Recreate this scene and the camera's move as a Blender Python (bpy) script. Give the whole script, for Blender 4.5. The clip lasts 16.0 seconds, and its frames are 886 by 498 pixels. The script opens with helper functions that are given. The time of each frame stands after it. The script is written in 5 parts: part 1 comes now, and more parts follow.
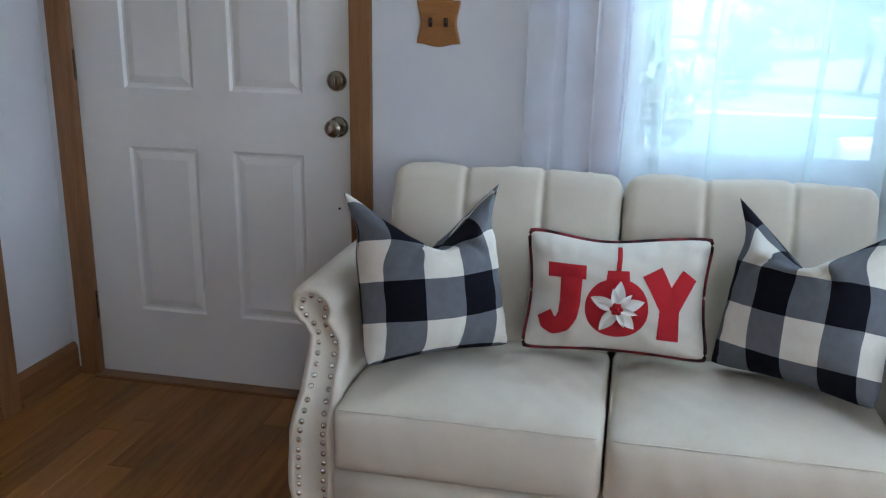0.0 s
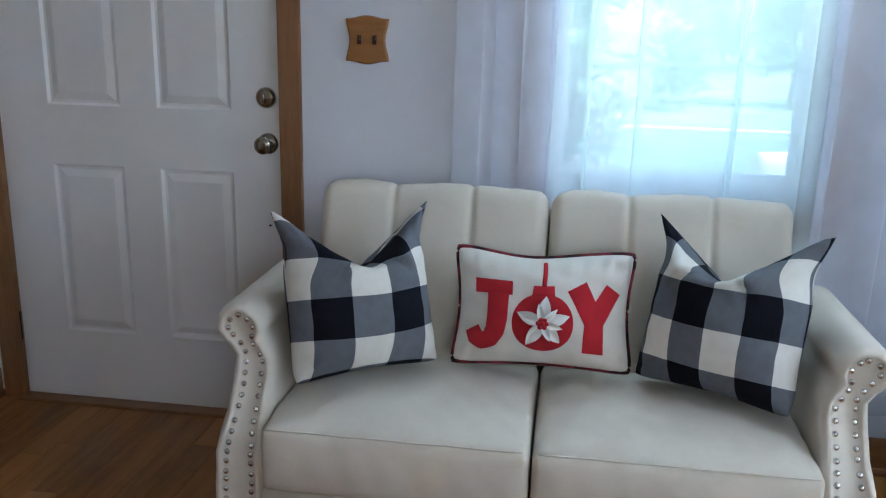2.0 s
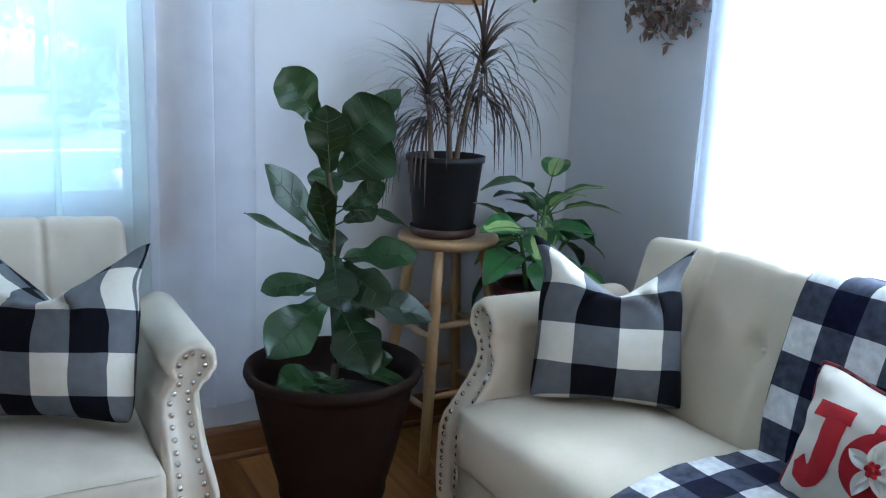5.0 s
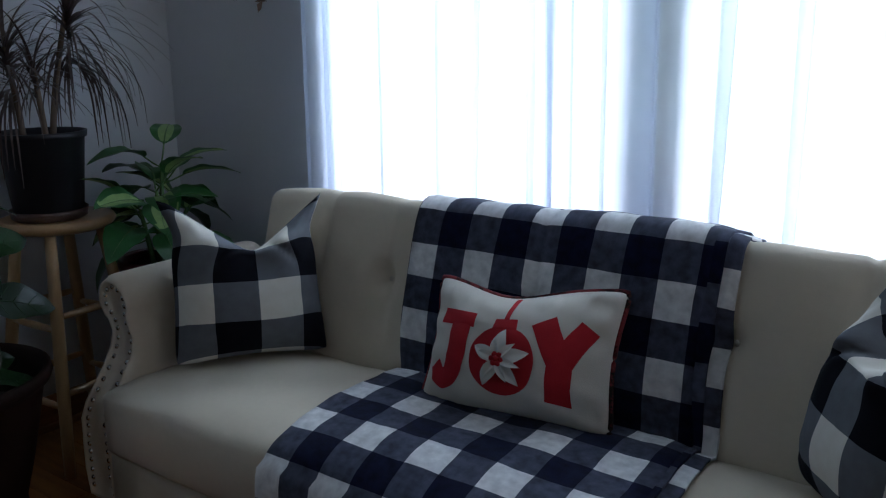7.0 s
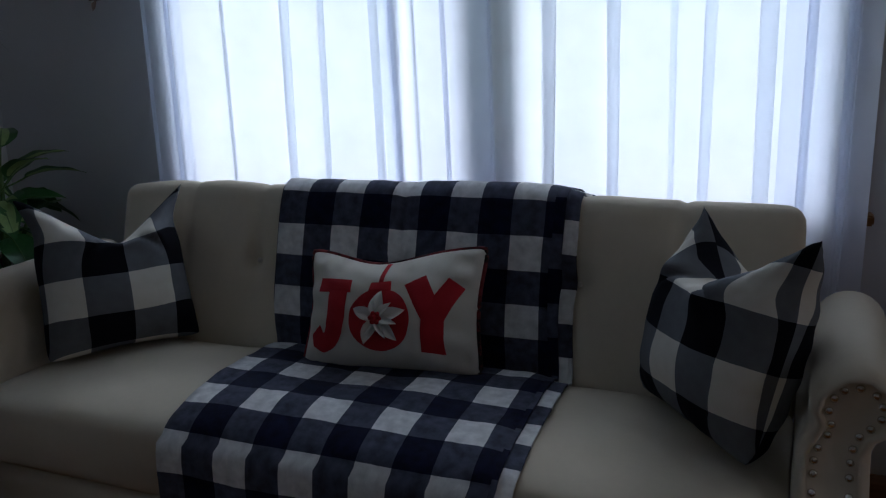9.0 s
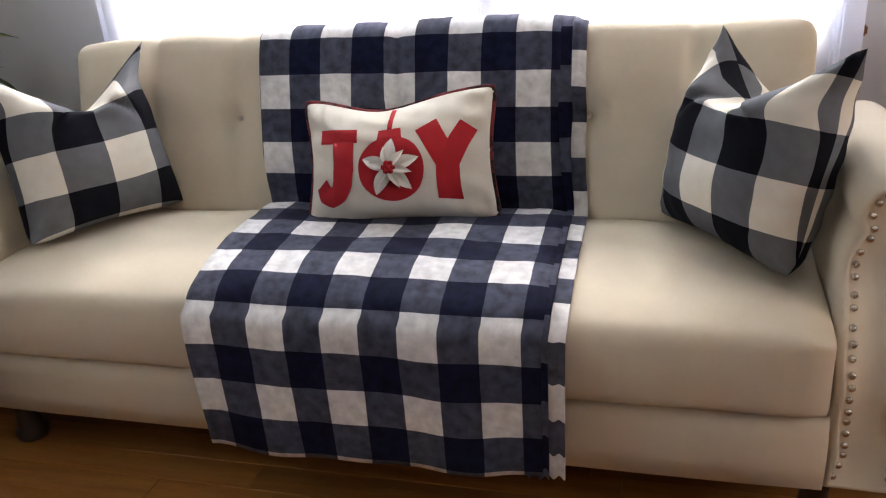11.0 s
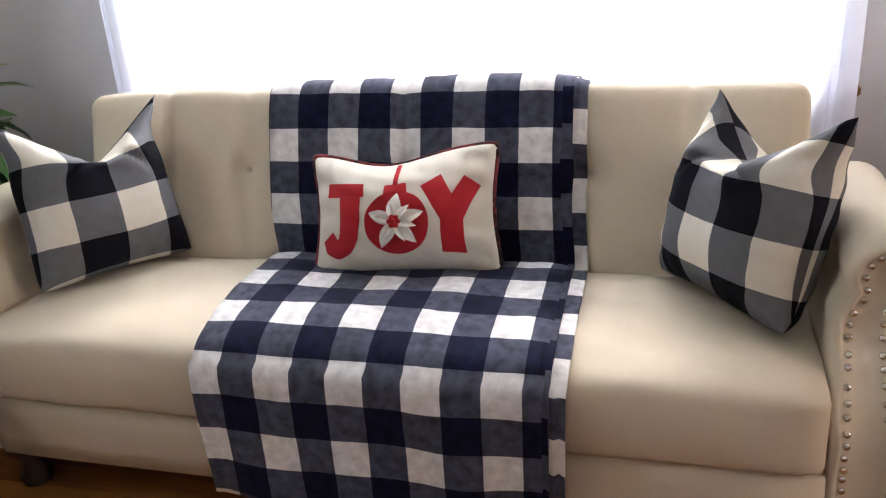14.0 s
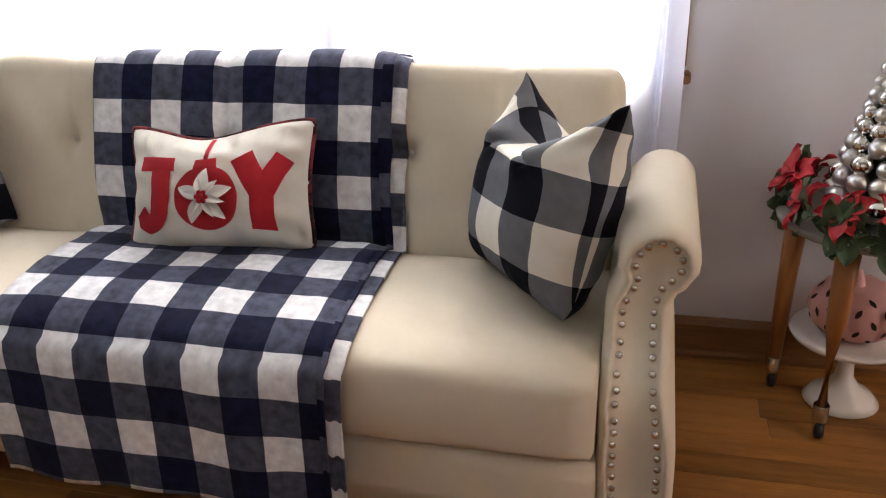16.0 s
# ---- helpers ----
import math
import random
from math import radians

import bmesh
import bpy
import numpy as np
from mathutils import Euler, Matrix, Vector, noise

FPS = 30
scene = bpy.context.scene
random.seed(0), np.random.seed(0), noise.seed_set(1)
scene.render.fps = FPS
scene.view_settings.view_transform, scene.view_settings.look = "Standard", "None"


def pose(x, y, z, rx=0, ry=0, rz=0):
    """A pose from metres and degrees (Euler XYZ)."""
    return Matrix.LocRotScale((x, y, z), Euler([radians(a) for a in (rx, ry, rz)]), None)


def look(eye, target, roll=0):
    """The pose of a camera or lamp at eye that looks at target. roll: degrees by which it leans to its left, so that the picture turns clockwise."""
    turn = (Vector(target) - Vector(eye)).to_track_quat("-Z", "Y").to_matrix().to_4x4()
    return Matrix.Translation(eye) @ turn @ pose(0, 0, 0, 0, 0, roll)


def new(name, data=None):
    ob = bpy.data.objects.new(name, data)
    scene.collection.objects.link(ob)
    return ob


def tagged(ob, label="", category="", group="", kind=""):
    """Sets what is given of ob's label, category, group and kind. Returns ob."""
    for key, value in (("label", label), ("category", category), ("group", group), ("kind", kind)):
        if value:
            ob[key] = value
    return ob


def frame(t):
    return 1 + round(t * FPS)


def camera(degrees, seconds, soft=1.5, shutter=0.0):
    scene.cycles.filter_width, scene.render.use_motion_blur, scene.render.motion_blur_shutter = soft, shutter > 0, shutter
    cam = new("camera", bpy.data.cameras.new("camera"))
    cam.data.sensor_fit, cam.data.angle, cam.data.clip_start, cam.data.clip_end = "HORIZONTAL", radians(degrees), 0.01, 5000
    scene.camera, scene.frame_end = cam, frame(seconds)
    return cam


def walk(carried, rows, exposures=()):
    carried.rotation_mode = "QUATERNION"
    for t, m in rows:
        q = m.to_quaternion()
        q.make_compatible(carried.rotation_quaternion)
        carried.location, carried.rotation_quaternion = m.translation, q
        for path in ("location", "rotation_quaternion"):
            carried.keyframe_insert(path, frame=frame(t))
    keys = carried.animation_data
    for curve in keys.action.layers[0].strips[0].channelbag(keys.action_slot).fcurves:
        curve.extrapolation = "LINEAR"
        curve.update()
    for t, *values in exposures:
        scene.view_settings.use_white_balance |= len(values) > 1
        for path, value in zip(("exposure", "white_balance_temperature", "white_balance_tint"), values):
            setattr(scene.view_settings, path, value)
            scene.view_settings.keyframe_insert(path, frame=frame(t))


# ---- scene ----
cam = camera(54.4, 16.0, soft=1.2)
PATH = [
    (0, (0.339, 0.185, 1.293), (-0.064, 2.069, 0.756), 0.9),
    (0.5, (0.349, 0.182, 1.304), (-0.049, 2.069, 0.774), 0.8),
    (1, (0.357, 0.179, 1.301), (-0.012, 2.075, 0.782), 1.0),
    (1.5, (0.362, 0.179, 1.31), (0.025, 2.082, 0.797), 1.2),
    (2, (0.38, 0.183, 1.31), (0.102, 2.097, 0.801), 1.3),
    (2.5, (0.405, 0.183, 1.314), (0.292, 2.115, 0.811), 1.5),
    (3, (0.436, 0.187, 1.314), (0.457, 2.123, 0.812), 1.5),
    (3.5, (0.46, 0.19, 1.313), (0.601, 2.121, 0.81), 1.0),
    (4, (0.523, 0.185, 1.309), (0.892, 2.09, 0.821), 1.6),
    (4.5, (0.584, 0.167, 1.301), (1.261, 1.994, 0.85), 1.5),
    (5, (0.623, 0.104, 1.301), (1.566, 1.817, 0.881), 2.2),
    (5.2, (0.606, 0.074, 1.296), (1.65, 1.731, 0.891), 2.3),
    (7.3, (0.572, 0.094, 1.246), (2.231, 1.103, 0.766), -0.4),
    (7.5, (0.558, 0.108, 1.238), (2.27, 1.023, 0.758), 0.0),
    (8, (0.495, 0.08, 1.257), (2.257, 0.889, 0.767), -0.7),
    (8.5, (0.403, 0.066, 1.244), (2.195, 0.831, 0.793), -1.4),
    (9, (0.365, 0.094, 1.237), (2.147, 0.864, 0.755), -2.3),
    (9.5, (0.331, 0.211, 1.223), (2.093, 0.916, 0.591), -2.5),
    (10, (0.324, 0.29, 1.221), (2.09, 0.884, 0.492), -4.4),
    (10.2, (0.325, 0.31, 1.209), (2.088, 0.866, 0.444), -4.8),
    (12.3, (0.318, 0.357, 1.246), (2.042, 0.904, 0.393), -5.4),
    (12.5, (0.313, 0.358, 1.245), (2.042, 0.91, 0.404), -5.1),
    (13, (0.307, 0.352, 1.245), (2.045, 0.904, 0.422), -4.9),
    (13.5, (0.302, 0.342, 1.268), (2.049, 0.89, 0.463), -5.0),
    (14, (0.303, 0.34, 1.273), (2.078, 0.881, 0.528), -4.5),
    (14.5, (0.319, 0.326, 1.261), (2.108, 0.844, 0.534), -4.1),
    (15, (0.359, 0.249, 1.261), (2.128, 0.754, 0.477), -4.4),
    (15.5, (0.373, 0.135, 1.259), (2.15, 0.616, 0.477), -3.2),
    (16, (0.405, 0.025, 1.254), (2.18, 0.482, 0.455), -2.1),
]
EXPO = [(0, 2.17, 5400, 6), (2.0, 2.07, 5300, 6), (3.5, 1.97, 5300, 3), (5.2, 2.14, 5100, 3), (7.3, -0.15, 5250, 8), (8.9, -0.68, 5400, 10), (9.3, -0.48, 5550, 10),
        (9.7, 0.72, 6150, 13), (10.2, 1.58, 6650, 15), (12.3, 2.46, 6840, 17), (14.0, 2.34, 6780, 17), (16, 2.24, 6880, 17)]
walk(cam, [(t, look(eye, target, roll)) for t, eye, target, roll in PATH], EXPO)

from mathutils.bvhtree import BVHTree

# ---- room measures ----
NY, EX, WX, SY, CH = 2.75, 2.60, -1.57, -2.3, 2.44   # walls north, east, west, south, ceiling

# ---- light ----
world = bpy.data.worlds.new("world")
scene.world = world
world.use_nodes = True
wn = world.node_tree
sky = wn.nodes.new("ShaderNodeTexSky")
sky.sky_type, sky.sun_disc = "NISHITA", False
sky.sun_elevation, sky.sun_rotation = radians(42), radians(89)
wn.links.new(sky.outputs[0], wn.nodes["Background"].inputs[0])
wn.nodes["Background"].inputs[1].default_value = 0.15
sun = new("sun", bpy.data.lights.new("sun", "SUN"))
sun.data.energy, sun.data.angle, sun.data.color = 5.0, radians(16), (1.0, 0.97, 0.93)
sun.matrix_world = look((0, 0, 0), (-0.9, -0.015, -0.80))


def window_light(name, place, target, w, h, power, color):
    """Area lamp set in a window's opening as fill, in place of sky light."""
    lamp = new(name, bpy.data.lights.new(name, "AREA"))
    lamp.data.shape, lamp.data.size, lamp.data.size_y = "RECTANGLE", w, h
    lamp.data.energy, lamp.data.color = power, color
    lamp.matrix_world = look(place, target)


window_light("window_light", (EX - 0.02, 0.95, 1.82), (0.4, 0.95, 0.6), 1.7, 0.45, 1.1, (0.86, 0.93, 1.0))
# added warm fill from behind; the rear window it sits in is unseen
window_light("window_light", (1.3, SY + 0.02, 1.5), (1.7, 0.4, 0.7), 1.3, 0.9, 3.9, (1.0, 0.79, 0.57))
window_light("window_light", (0.69, NY - 0.02, 1.80), (0.69, 0.4, 0.6), 0.62, 0.45, 1.5, (0.86, 0.95, 1.0))


# ---- materials ----
def mat(name, color, rough=0.6, metal=0.0, vary=0.12, scale=6.0, bump=0.0, bump_scale=60.0, stretch=(1, 1, 1), sheen=0.0, piece=0.0, coat=0.0):
    """A surface with colour that varies at two scales, fine relief and, between pieces, a random tone."""
    m = bpy.data.materials.new(name)
    m.use_nodes = True
    nt = m.node_tree
    p = nt.nodes["Principled BSDF"]
    p.inputs["Roughness"].default_value, p.inputs["Metallic"].default_value = rough, metal
    p.inputs["Sheen Weight"].default_value, p.inputs["Coat Weight"].default_value = sheen, coat
    co, mp = nt.nodes.new("ShaderNodeTexCoord"), nt.nodes.new("ShaderNodeMapping")
    mp.inputs["Scale"].default_value = stretch
    nt.links.new(co.outputs["Object"], mp.inputs[0])
    big, fine = nt.nodes.new("ShaderNodeTexNoise"), nt.nodes.new("ShaderNodeTexNoise")
    big.inputs["Scale"].default_value, fine.inputs["Scale"].default_value = scale, scale * 9
    big.inputs["Detail"].default_value = fine.inputs["Detail"].default_value = 4
    for n in (big, fine):
        nt.links.new(mp.outputs[0], n.inputs[0])
    mix = nt.nodes.new("ShaderNodeMath")
    mix.operation = "MULTIPLY_ADD"
    mix.inputs[1].default_value = 0.35
    half = nt.nodes.new("ShaderNodeMath")
    half.operation, half.inputs[1].default_value = "MULTIPLY", 0.65
    nt.links.new(big.outputs[0], half.inputs[0])
    nt.links.new(fine.outputs[0], mix.inputs[0])
    nt.links.new(half.outputs[0], mix.inputs[2])
    tone = mix
    if piece:
        info, add = nt.nodes.new("ShaderNodeObjectInfo"), nt.nodes.new("ShaderNodeMath")
        add.operation, add.inputs[1].default_value = "MULTIPLY_ADD", piece
        nt.links.new(info.outputs["Random"], add.inputs[0])
        off = nt.nodes.new("ShaderNodeMath")
        off.operation, off.inputs[1].default_value = "SUBTRACT", piece / 2
        nt.links.new(mix.outputs[0], add.inputs[2])
        nt.links.new(add.outputs[0], off.inputs[0])
        tone = off
        loc = nt.nodes.new("ShaderNodeVectorMath")
        loc.operation = "MULTIPLY"
        loc.inputs[1].default_value = (37, 37, 37)
        nt.links.new(info.outputs["Random"], loc.inputs[0])
        nt.links.new(loc.outputs[0], mp.inputs["Location"])
    ramp = nt.nodes.new("ShaderNodeValToRGB")
    ramp.color_ramp.elements[0].position, ramp.color_ramp.elements[1].position = 0.25, 0.75
    ramp.color_ramp.elements[0].color = (*[c * (1 - vary) for c in color], 1)
    ramp.color_ramp.elements[1].color = (*[min(1, c * (1 + vary)) for c in color], 1)
    nt.links.new(tone.outputs[0], ramp.inputs[0])
    nt.links.new(ramp.outputs[0], p.inputs["Base Color"])
    if bump:
        bn, b = nt.nodes.new("ShaderNodeTexNoise"), nt.nodes.new("ShaderNodeBump")
        bn.inputs["Scale"].default_value, bn.inputs["Detail"].default_value = bump_scale, 3
        b.inputs["Strength"].default_value, b.inputs["Distance"].default_value = bump, 0.002
        nt.links.new(mp.outputs[0], bn.inputs[0])
        nt.links.new(bn.outputs[0], b.inputs["Height"])
        nt.links.new(b.outputs[0], p.inputs["Normal"])
    return m


def check_mat(name, size, dark, mid, light, rough, sheen, offset=(0, 0), plush=0.6):
    """Woven buffalo check of squares of that size, laid out by the cloth's own measure."""
    m = bpy.data.materials.new(name)
    m.use_nodes = True
    nt = m.node_tree
    p = nt.nodes["Principled BSDF"]
    p.inputs["Roughness"].default_value, p.inputs["Sheen Weight"].default_value = rough, sheen
    p.inputs["Specular IOR Level"].default_value = 0.08
    uv, sep = nt.nodes.new("ShaderNodeUVMap"), nt.nodes.new("ShaderNodeSeparateXYZ")
    wob, woba = nt.nodes.new("ShaderNodeTexNoise"), nt.nodes.new("ShaderNodeVectorMath")
    wob.inputs["Scale"].default_value = 14
    woba.operation = "MULTIPLY_ADD"
    woba.inputs[1].default_value = (0.004, 0.004, 0)
    nt.links.new(uv.outputs[0], wob.inputs[0])
    nt.links.new(wob.outputs["Color"], woba.inputs[0])
    nt.links.new(uv.outputs[0], woba.inputs[2])
    nt.links.new(woba.outputs[0], sep.inputs[0])
    parts = []
    for i in range(2):
        a, f = nt.nodes.new("ShaderNodeMath"), nt.nodes.new("ShaderNodeMath")
        a.operation, a.inputs[1].default_value, a.inputs[2].default_value = "MULTIPLY_ADD", 0.5 / size, offset[i]
        f.operation = "FRACT"
        s = nt.nodes.new("ShaderNodeMath")
        s.operation, s.inputs[1].default_value = "GREATER_THAN", 0.5
        nt.links.new(sep.outputs[i], a.inputs[0])
        nt.links.new(a.outputs[0], f.inputs[0])
        nt.links.new(f.outputs[0], s.inputs[0])
        parts.append(s)
    add = nt.nodes.new("ShaderNodeMath")
    add.operation = "ADD"
    nt.links.new(parts[0].outputs[0], add.inputs[0])
    nt.links.new(parts[1].outputs[0], add.inputs[1])
    half = nt.nodes.new("ShaderNodeMath")
    half.operation, half.inputs[1].default_value = "MULTIPLY", 0.5
    nt.links.new(add.outputs[0], half.inputs[0])
    ramp = nt.nodes.new("ShaderNodeValToRGB")
    ramp.color_ramp.interpolation = "CONSTANT"
    els = ramp.color_ramp.elements
    els[0].position, els[0].color = 0.0, (*light, 1)
    els[1].position, els[1].color = 0.75, (*dark, 1)
    e = els.new(0.25)
    e.color = (*mid, 1)
    nt.links.new(half.outputs[0], ramp.inputs[0])
    pile, mixc = nt.nodes.new("ShaderNodeTexNoise"), nt.nodes.new("ShaderNodeMixRGB")
    pile.inputs["Scale"].default_value, pile.inputs["Detail"].default_value = 42, 6
    mixc.blend_type, mixc.inputs[0].default_value = "OVERLAY", plush
    nt.links.new(uv.outputs[0], pile.inputs[0])
    nt.links.new(ramp.outputs[0], mixc.inputs[1])
    brushed = nt.nodes.new("ShaderNodeMath")
    brushed.operation = "MULTIPLY_ADD"
    brushed.inputs[1].default_value, brushed.inputs[2].default_value = (1.6, -0.3) if plush > 0.3 else (1.0, 0.0)
    nt.links.new(pile.outputs[0], brushed.inputs[0])
    nt.links.new(brushed.outputs[0], mixc.inputs[2])
    nt.links.new(mixc.outputs[0], p.inputs["Base Color"])
    weave, b = nt.nodes.new("ShaderNodeTexNoise"), nt.nodes.new("ShaderNodeBump")
    weave.inputs["Scale"].default_value = 420
    b.inputs["Strength"].default_value, b.inputs["Distance"].default_value = 0.35, 0.001
    nt.links.new(uv.outputs[0], weave.inputs[0])
    nt.links.new(weave.outputs[0], b.inputs["Height"])
    nt.links.new(b.outputs[0], p.inputs["Normal"])
    return m


def sheer_mat(name, color, clear, glow=0.5):
    """Thin voile: part holes, part light-scattering thread."""
    m = bpy.data.materials.new(name)
    m.use_nodes = True
    nt = m.node_tree
    nt.nodes.remove(nt.nodes["Principled BSDF"])
    out = nt.nodes["Material Output"]
    tr, tl, df = nt.nodes.new("ShaderNodeBsdfTransparent"), nt.nodes.new("ShaderNodeBsdfTranslucent"), nt.nodes.new("ShaderNodeBsdfDiffuse")
    tl.inputs[0].default_value = df.inputs[0].default_value = (*color, 1)
    m1, m2 = nt.nodes.new("ShaderNodeMixShader"), nt.nodes.new("ShaderNodeMixShader")
    m1.inputs[0].default_value = 1 - glow
    nt.links.new(tl.outputs[0], m1.inputs[1])
    nt.links.new(df.outputs[0], m1.inputs[2])
    co, n, mp = nt.nodes.new("ShaderNodeTexCoord"), nt.nodes.new("ShaderNodeTexNoise"), nt.nodes.new("ShaderNodeMapRange")
    n.inputs["Scale"].default_value = 9
    mp.inputs[3].default_value, mp.inputs[4].default_value = clear - 0.08, clear + 0.08
    nt.links.new(co.outputs["Object"], n.inputs[0])
    nt.links.new(n.outputs[0], mp.inputs[0])
    nt.links.new(mp.outputs[0], m2.inputs[0])
    nt.links.new(m1.outputs[0], m2.inputs[1])
    nt.links.new(tr.outputs[0], m2.inputs[2])
    nt.links.new(m2.outputs[0], out.inputs[0])
    return m


def glass_mat(name):
    m = bpy.data.materials.new(name)
    m.use_nodes = True
    p = m.node_tree.nodes["Principled BSDF"]
    p.inputs["Transmission Weight"].default_value, p.inputs["Roughness"].default_value, p.inputs["IOR"].default_value = 1.0, 0.0, 1.05
    return m


WALL = mat("wall_paint", (0.66, 0.66, 0.70), 0.7, vary=0.03, scale=2.5, bump=0.12, bump_scale=180)
# tan set to dim and warm the light bounced off the unseen rear wall
BOUNCEWALL = mat("tan_bounce_wall", (0.40, 0.30, 0.20), 0.7, vary=0.04, scale=2.5, bump=0.12, bump_scale=180)
CEIL = mat("ceiling_paint", (0.78, 0.78, 0.77), 0.8, vary=0.03, scale=2, bump=0.1, bump_scale=90)
DOORW = mat("door_paint", (0.74, 0.73, 0.72), 0.42, vary=0.03, scale=3, bump=0.05, bump_scale=140)
VINYL = mat("white_vinyl", (0.80, 0.81, 0.82), 0.35, vary=0.02, scale=5)
TRIM = mat("stained_trim_wood", (0.23, 0.105, 0.038), 0.38, vary=0.35, scale=5, bump=0.12, bump_scale=40, stretch=(9, 9, 0.7))
TRIMH = mat("stained_trim_wood_level", (0.21, 0.095, 0.034), 0.38, vary=0.35, scale=5, bump=0.12, bump_scale=40, stretch=(0.7, 0.7, 9))
PLATEW = mat("honey_wood", (0.30, 0.13, 0.035), 0.35, vary=0.25, scale=9, stretch=(1, 8, 6))
FLOORM = mat("oak_floor", (0.26, 0.110, 0.028), 0.36, vary=0.38, scale=4, bump=0.08, bump_scale=30, stretch=(10, 0.8, 4), piece=0.34)
FLOORM.node_tree.nodes["Principled BSDF"].inputs["Specular IOR Level"].default_value = 0.22
SUBF = mat("dark_joint", (0.05, 0.03, 0.015), 0.8, vary=0.2)
LINEN = mat("cream_upholstery", (0.63, 0.57, 0.475), 0.85, vary=0.05, scale=7, bump=0.18, bump_scale=620, sheen=0.08)
CREAM = mat("warm_cream_upholstery", (0.62, 0.545, 0.43), 0.85, vary=0.05, scale=7, bump=0.18, bump_scale=620, sheen=0.08)
SEAM = mat("cream_piping", (0.55, 0.50, 0.43), 0.85, vary=0.06, scale=12)
STEEL = mat("nail_steel", (0.62, 0.60, 0.56), 0.22, 1.0, vary=0.1, scale=30)
BRASS = mat("aged_nickel", (0.30, 0.26, 0.20), 0.24, 1.0, vary=0.2, scale=20)
DARKLEG = mat("espresso_wood", (0.035, 0.018, 0.012), 0.4, vary=0.3, scale=8, stretch=(6, 6, 1))
PLAID = check_mat("pillow_check", 0.098, (0.008, 0.009, 0.014), (0.14, 0.148, 0.165), (0.70, 0.67, 0.60), 0.9, 0.0, (0, 0), 0.18)
# navy and grey squares pushed bluer, painting in the cool window light
THROW = check_mat("throw_check", 0.0775, (0.0055, 0.0075, 0.026), (0.062, 0.068, 0.102), (0.67, 0.665, 0.675), 0.85, 0.04, (0.08, 1.03))
CANVAS = mat("natural_canvas", (0.66, 0.62, 0.55), 0.9, vary=0.05, scale=12, bump=0.4, bump_scale=420)
FELT = mat("red_felt", (0.40, 0.010, 0.018), 0.95, vary=0.12, scale=30, bump=0.3, bump_scale=600)
WFELT = mat("white_felt", (0.78, 0.76, 0.72), 0.95, vary=0.05, scale=30, bump=0.2, bump_scale=600)
PIPING = mat("red_black_tartan_cord", (0.11, 0.013, 0.016), 0.9, vary=0.93, scale=24)
SHEER = sheer_mat("white_voile", (0.86, 0.88, 0.95), 0.40, 0.6)
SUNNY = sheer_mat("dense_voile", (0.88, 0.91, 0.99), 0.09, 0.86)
BRIGHT = sheer_mat("bright_voile", (0.90, 0.93, 0.98), 0.10, 0.90)
THIN = sheer_mat("thin_voile", (0.90, 0.96, 0.91), 0.35, 0.88)
GLASS = glass_mat("window_glass")
STOOLW = mat("birch_varnish", (0.42, 0.26, 0.12), 0.32, vary=0.18, scale=6, stretch=(4, 4, 0.7), coat=0.2)
BROWNPOT = mat("brown_resin", (0.017, 0.0075, 0.005), 0.68, vary=0.25, scale=7, bump=0.15, bump_scale=40)
BROWNPOT.node_tree.nodes["Principled BSDF"].inputs["Specular IOR Level"].default_value = 0.18
BLACKPOT = mat("black_plastic", (0.009, 0.009, 0.012), 0.5, vary=0.2, scale=9)
CLAYD = mat("brown_saucer", (0.07, 0.035, 0.025), 0.5, vary=0.2, scale=9)
REDPOT = mat("oxblood_glaze", (0.11, 0.008, 0.014), 0.3, vary=0.2, scale=8)
SOIL = mat("potting_soil", (0.035, 0.024, 0.018), 0.95, vary=0.5, scale=30, bump=1.0, bump_scale=120)
FIGLEAF = mat("fig_leaf", (0.013, 0.037, 0.009), 0.33, vary=0.45, scale=9, bump=0.3, bump_scale=50, piece=0.6)
FIGVEIN = mat("fig_vein", (0.026, 0.066, 0.018), 0.5, vary=0.1)
FIGSTEM = mat("fig_stem", (0.06, 0.045, 0.025), 0.8, vary=0.3, scale=30)
DRACLEAF = mat("dracaena_leaf", (0.080, 0.054, 0.047), 0.45, vary=0.55, scale=14)
CANE = mat("dracaena_cane", (0.16, 0.11, 0.075), 0.85, vary=0.3, scale=40)
DIEFF = mat("dumb_cane_leaf", (0.035, 0.115, 0.03), 0.38, vary=0.3, scale=12, piece=0.3)
DIEFFC = mat("dumb_cane_centre", (0.30, 0.42, 0.15), 0.45, vary=0.25, scale=40)
STEMG = mat("green_stem", (0.09, 0.17, 0.05), 0.5, vary=0.2)
SILVER = mat("silver_ball", (0.75, 0.74, 0.72), 0.10, 1.0, vary=0.05)
SILVERM = mat("satin_silver_ball", (0.62, 0.61, 0.59), 0.38, 1.0, vary=0.08)
PINK = mat("pink_ceramic", (0.72, 0.40, 0.38), 0.3, vary=0.06, scale=6)
# dark colour painted in for the shade inside openings that are not cut
HOLESHADE = mat("painted_hole_shade", (0.03, 0.012, 0.012), 0.8, vary=0.1)
CHINA = mat("white_china", (0.78, 0.77, 0.75), 0.18, vary=0.02)
TRAY = mat("grey_enamel", (0.30, 0.31, 0.30), 0.25, vary=0.08)
URN = mat("terracotta", (0.46, 0.33, 0.29), 0.8, vary=0.15, scale=6)
CARTW = mat("teak_leg", (0.34, 0.135, 0.040), 0.35, vary=0.25, scale=6, stretch=(6, 6, 0.8))
REDFL = mat("poinsettia_red", (0.46, 0.014, 0.024), 0.6, vary=0.25, scale=20)
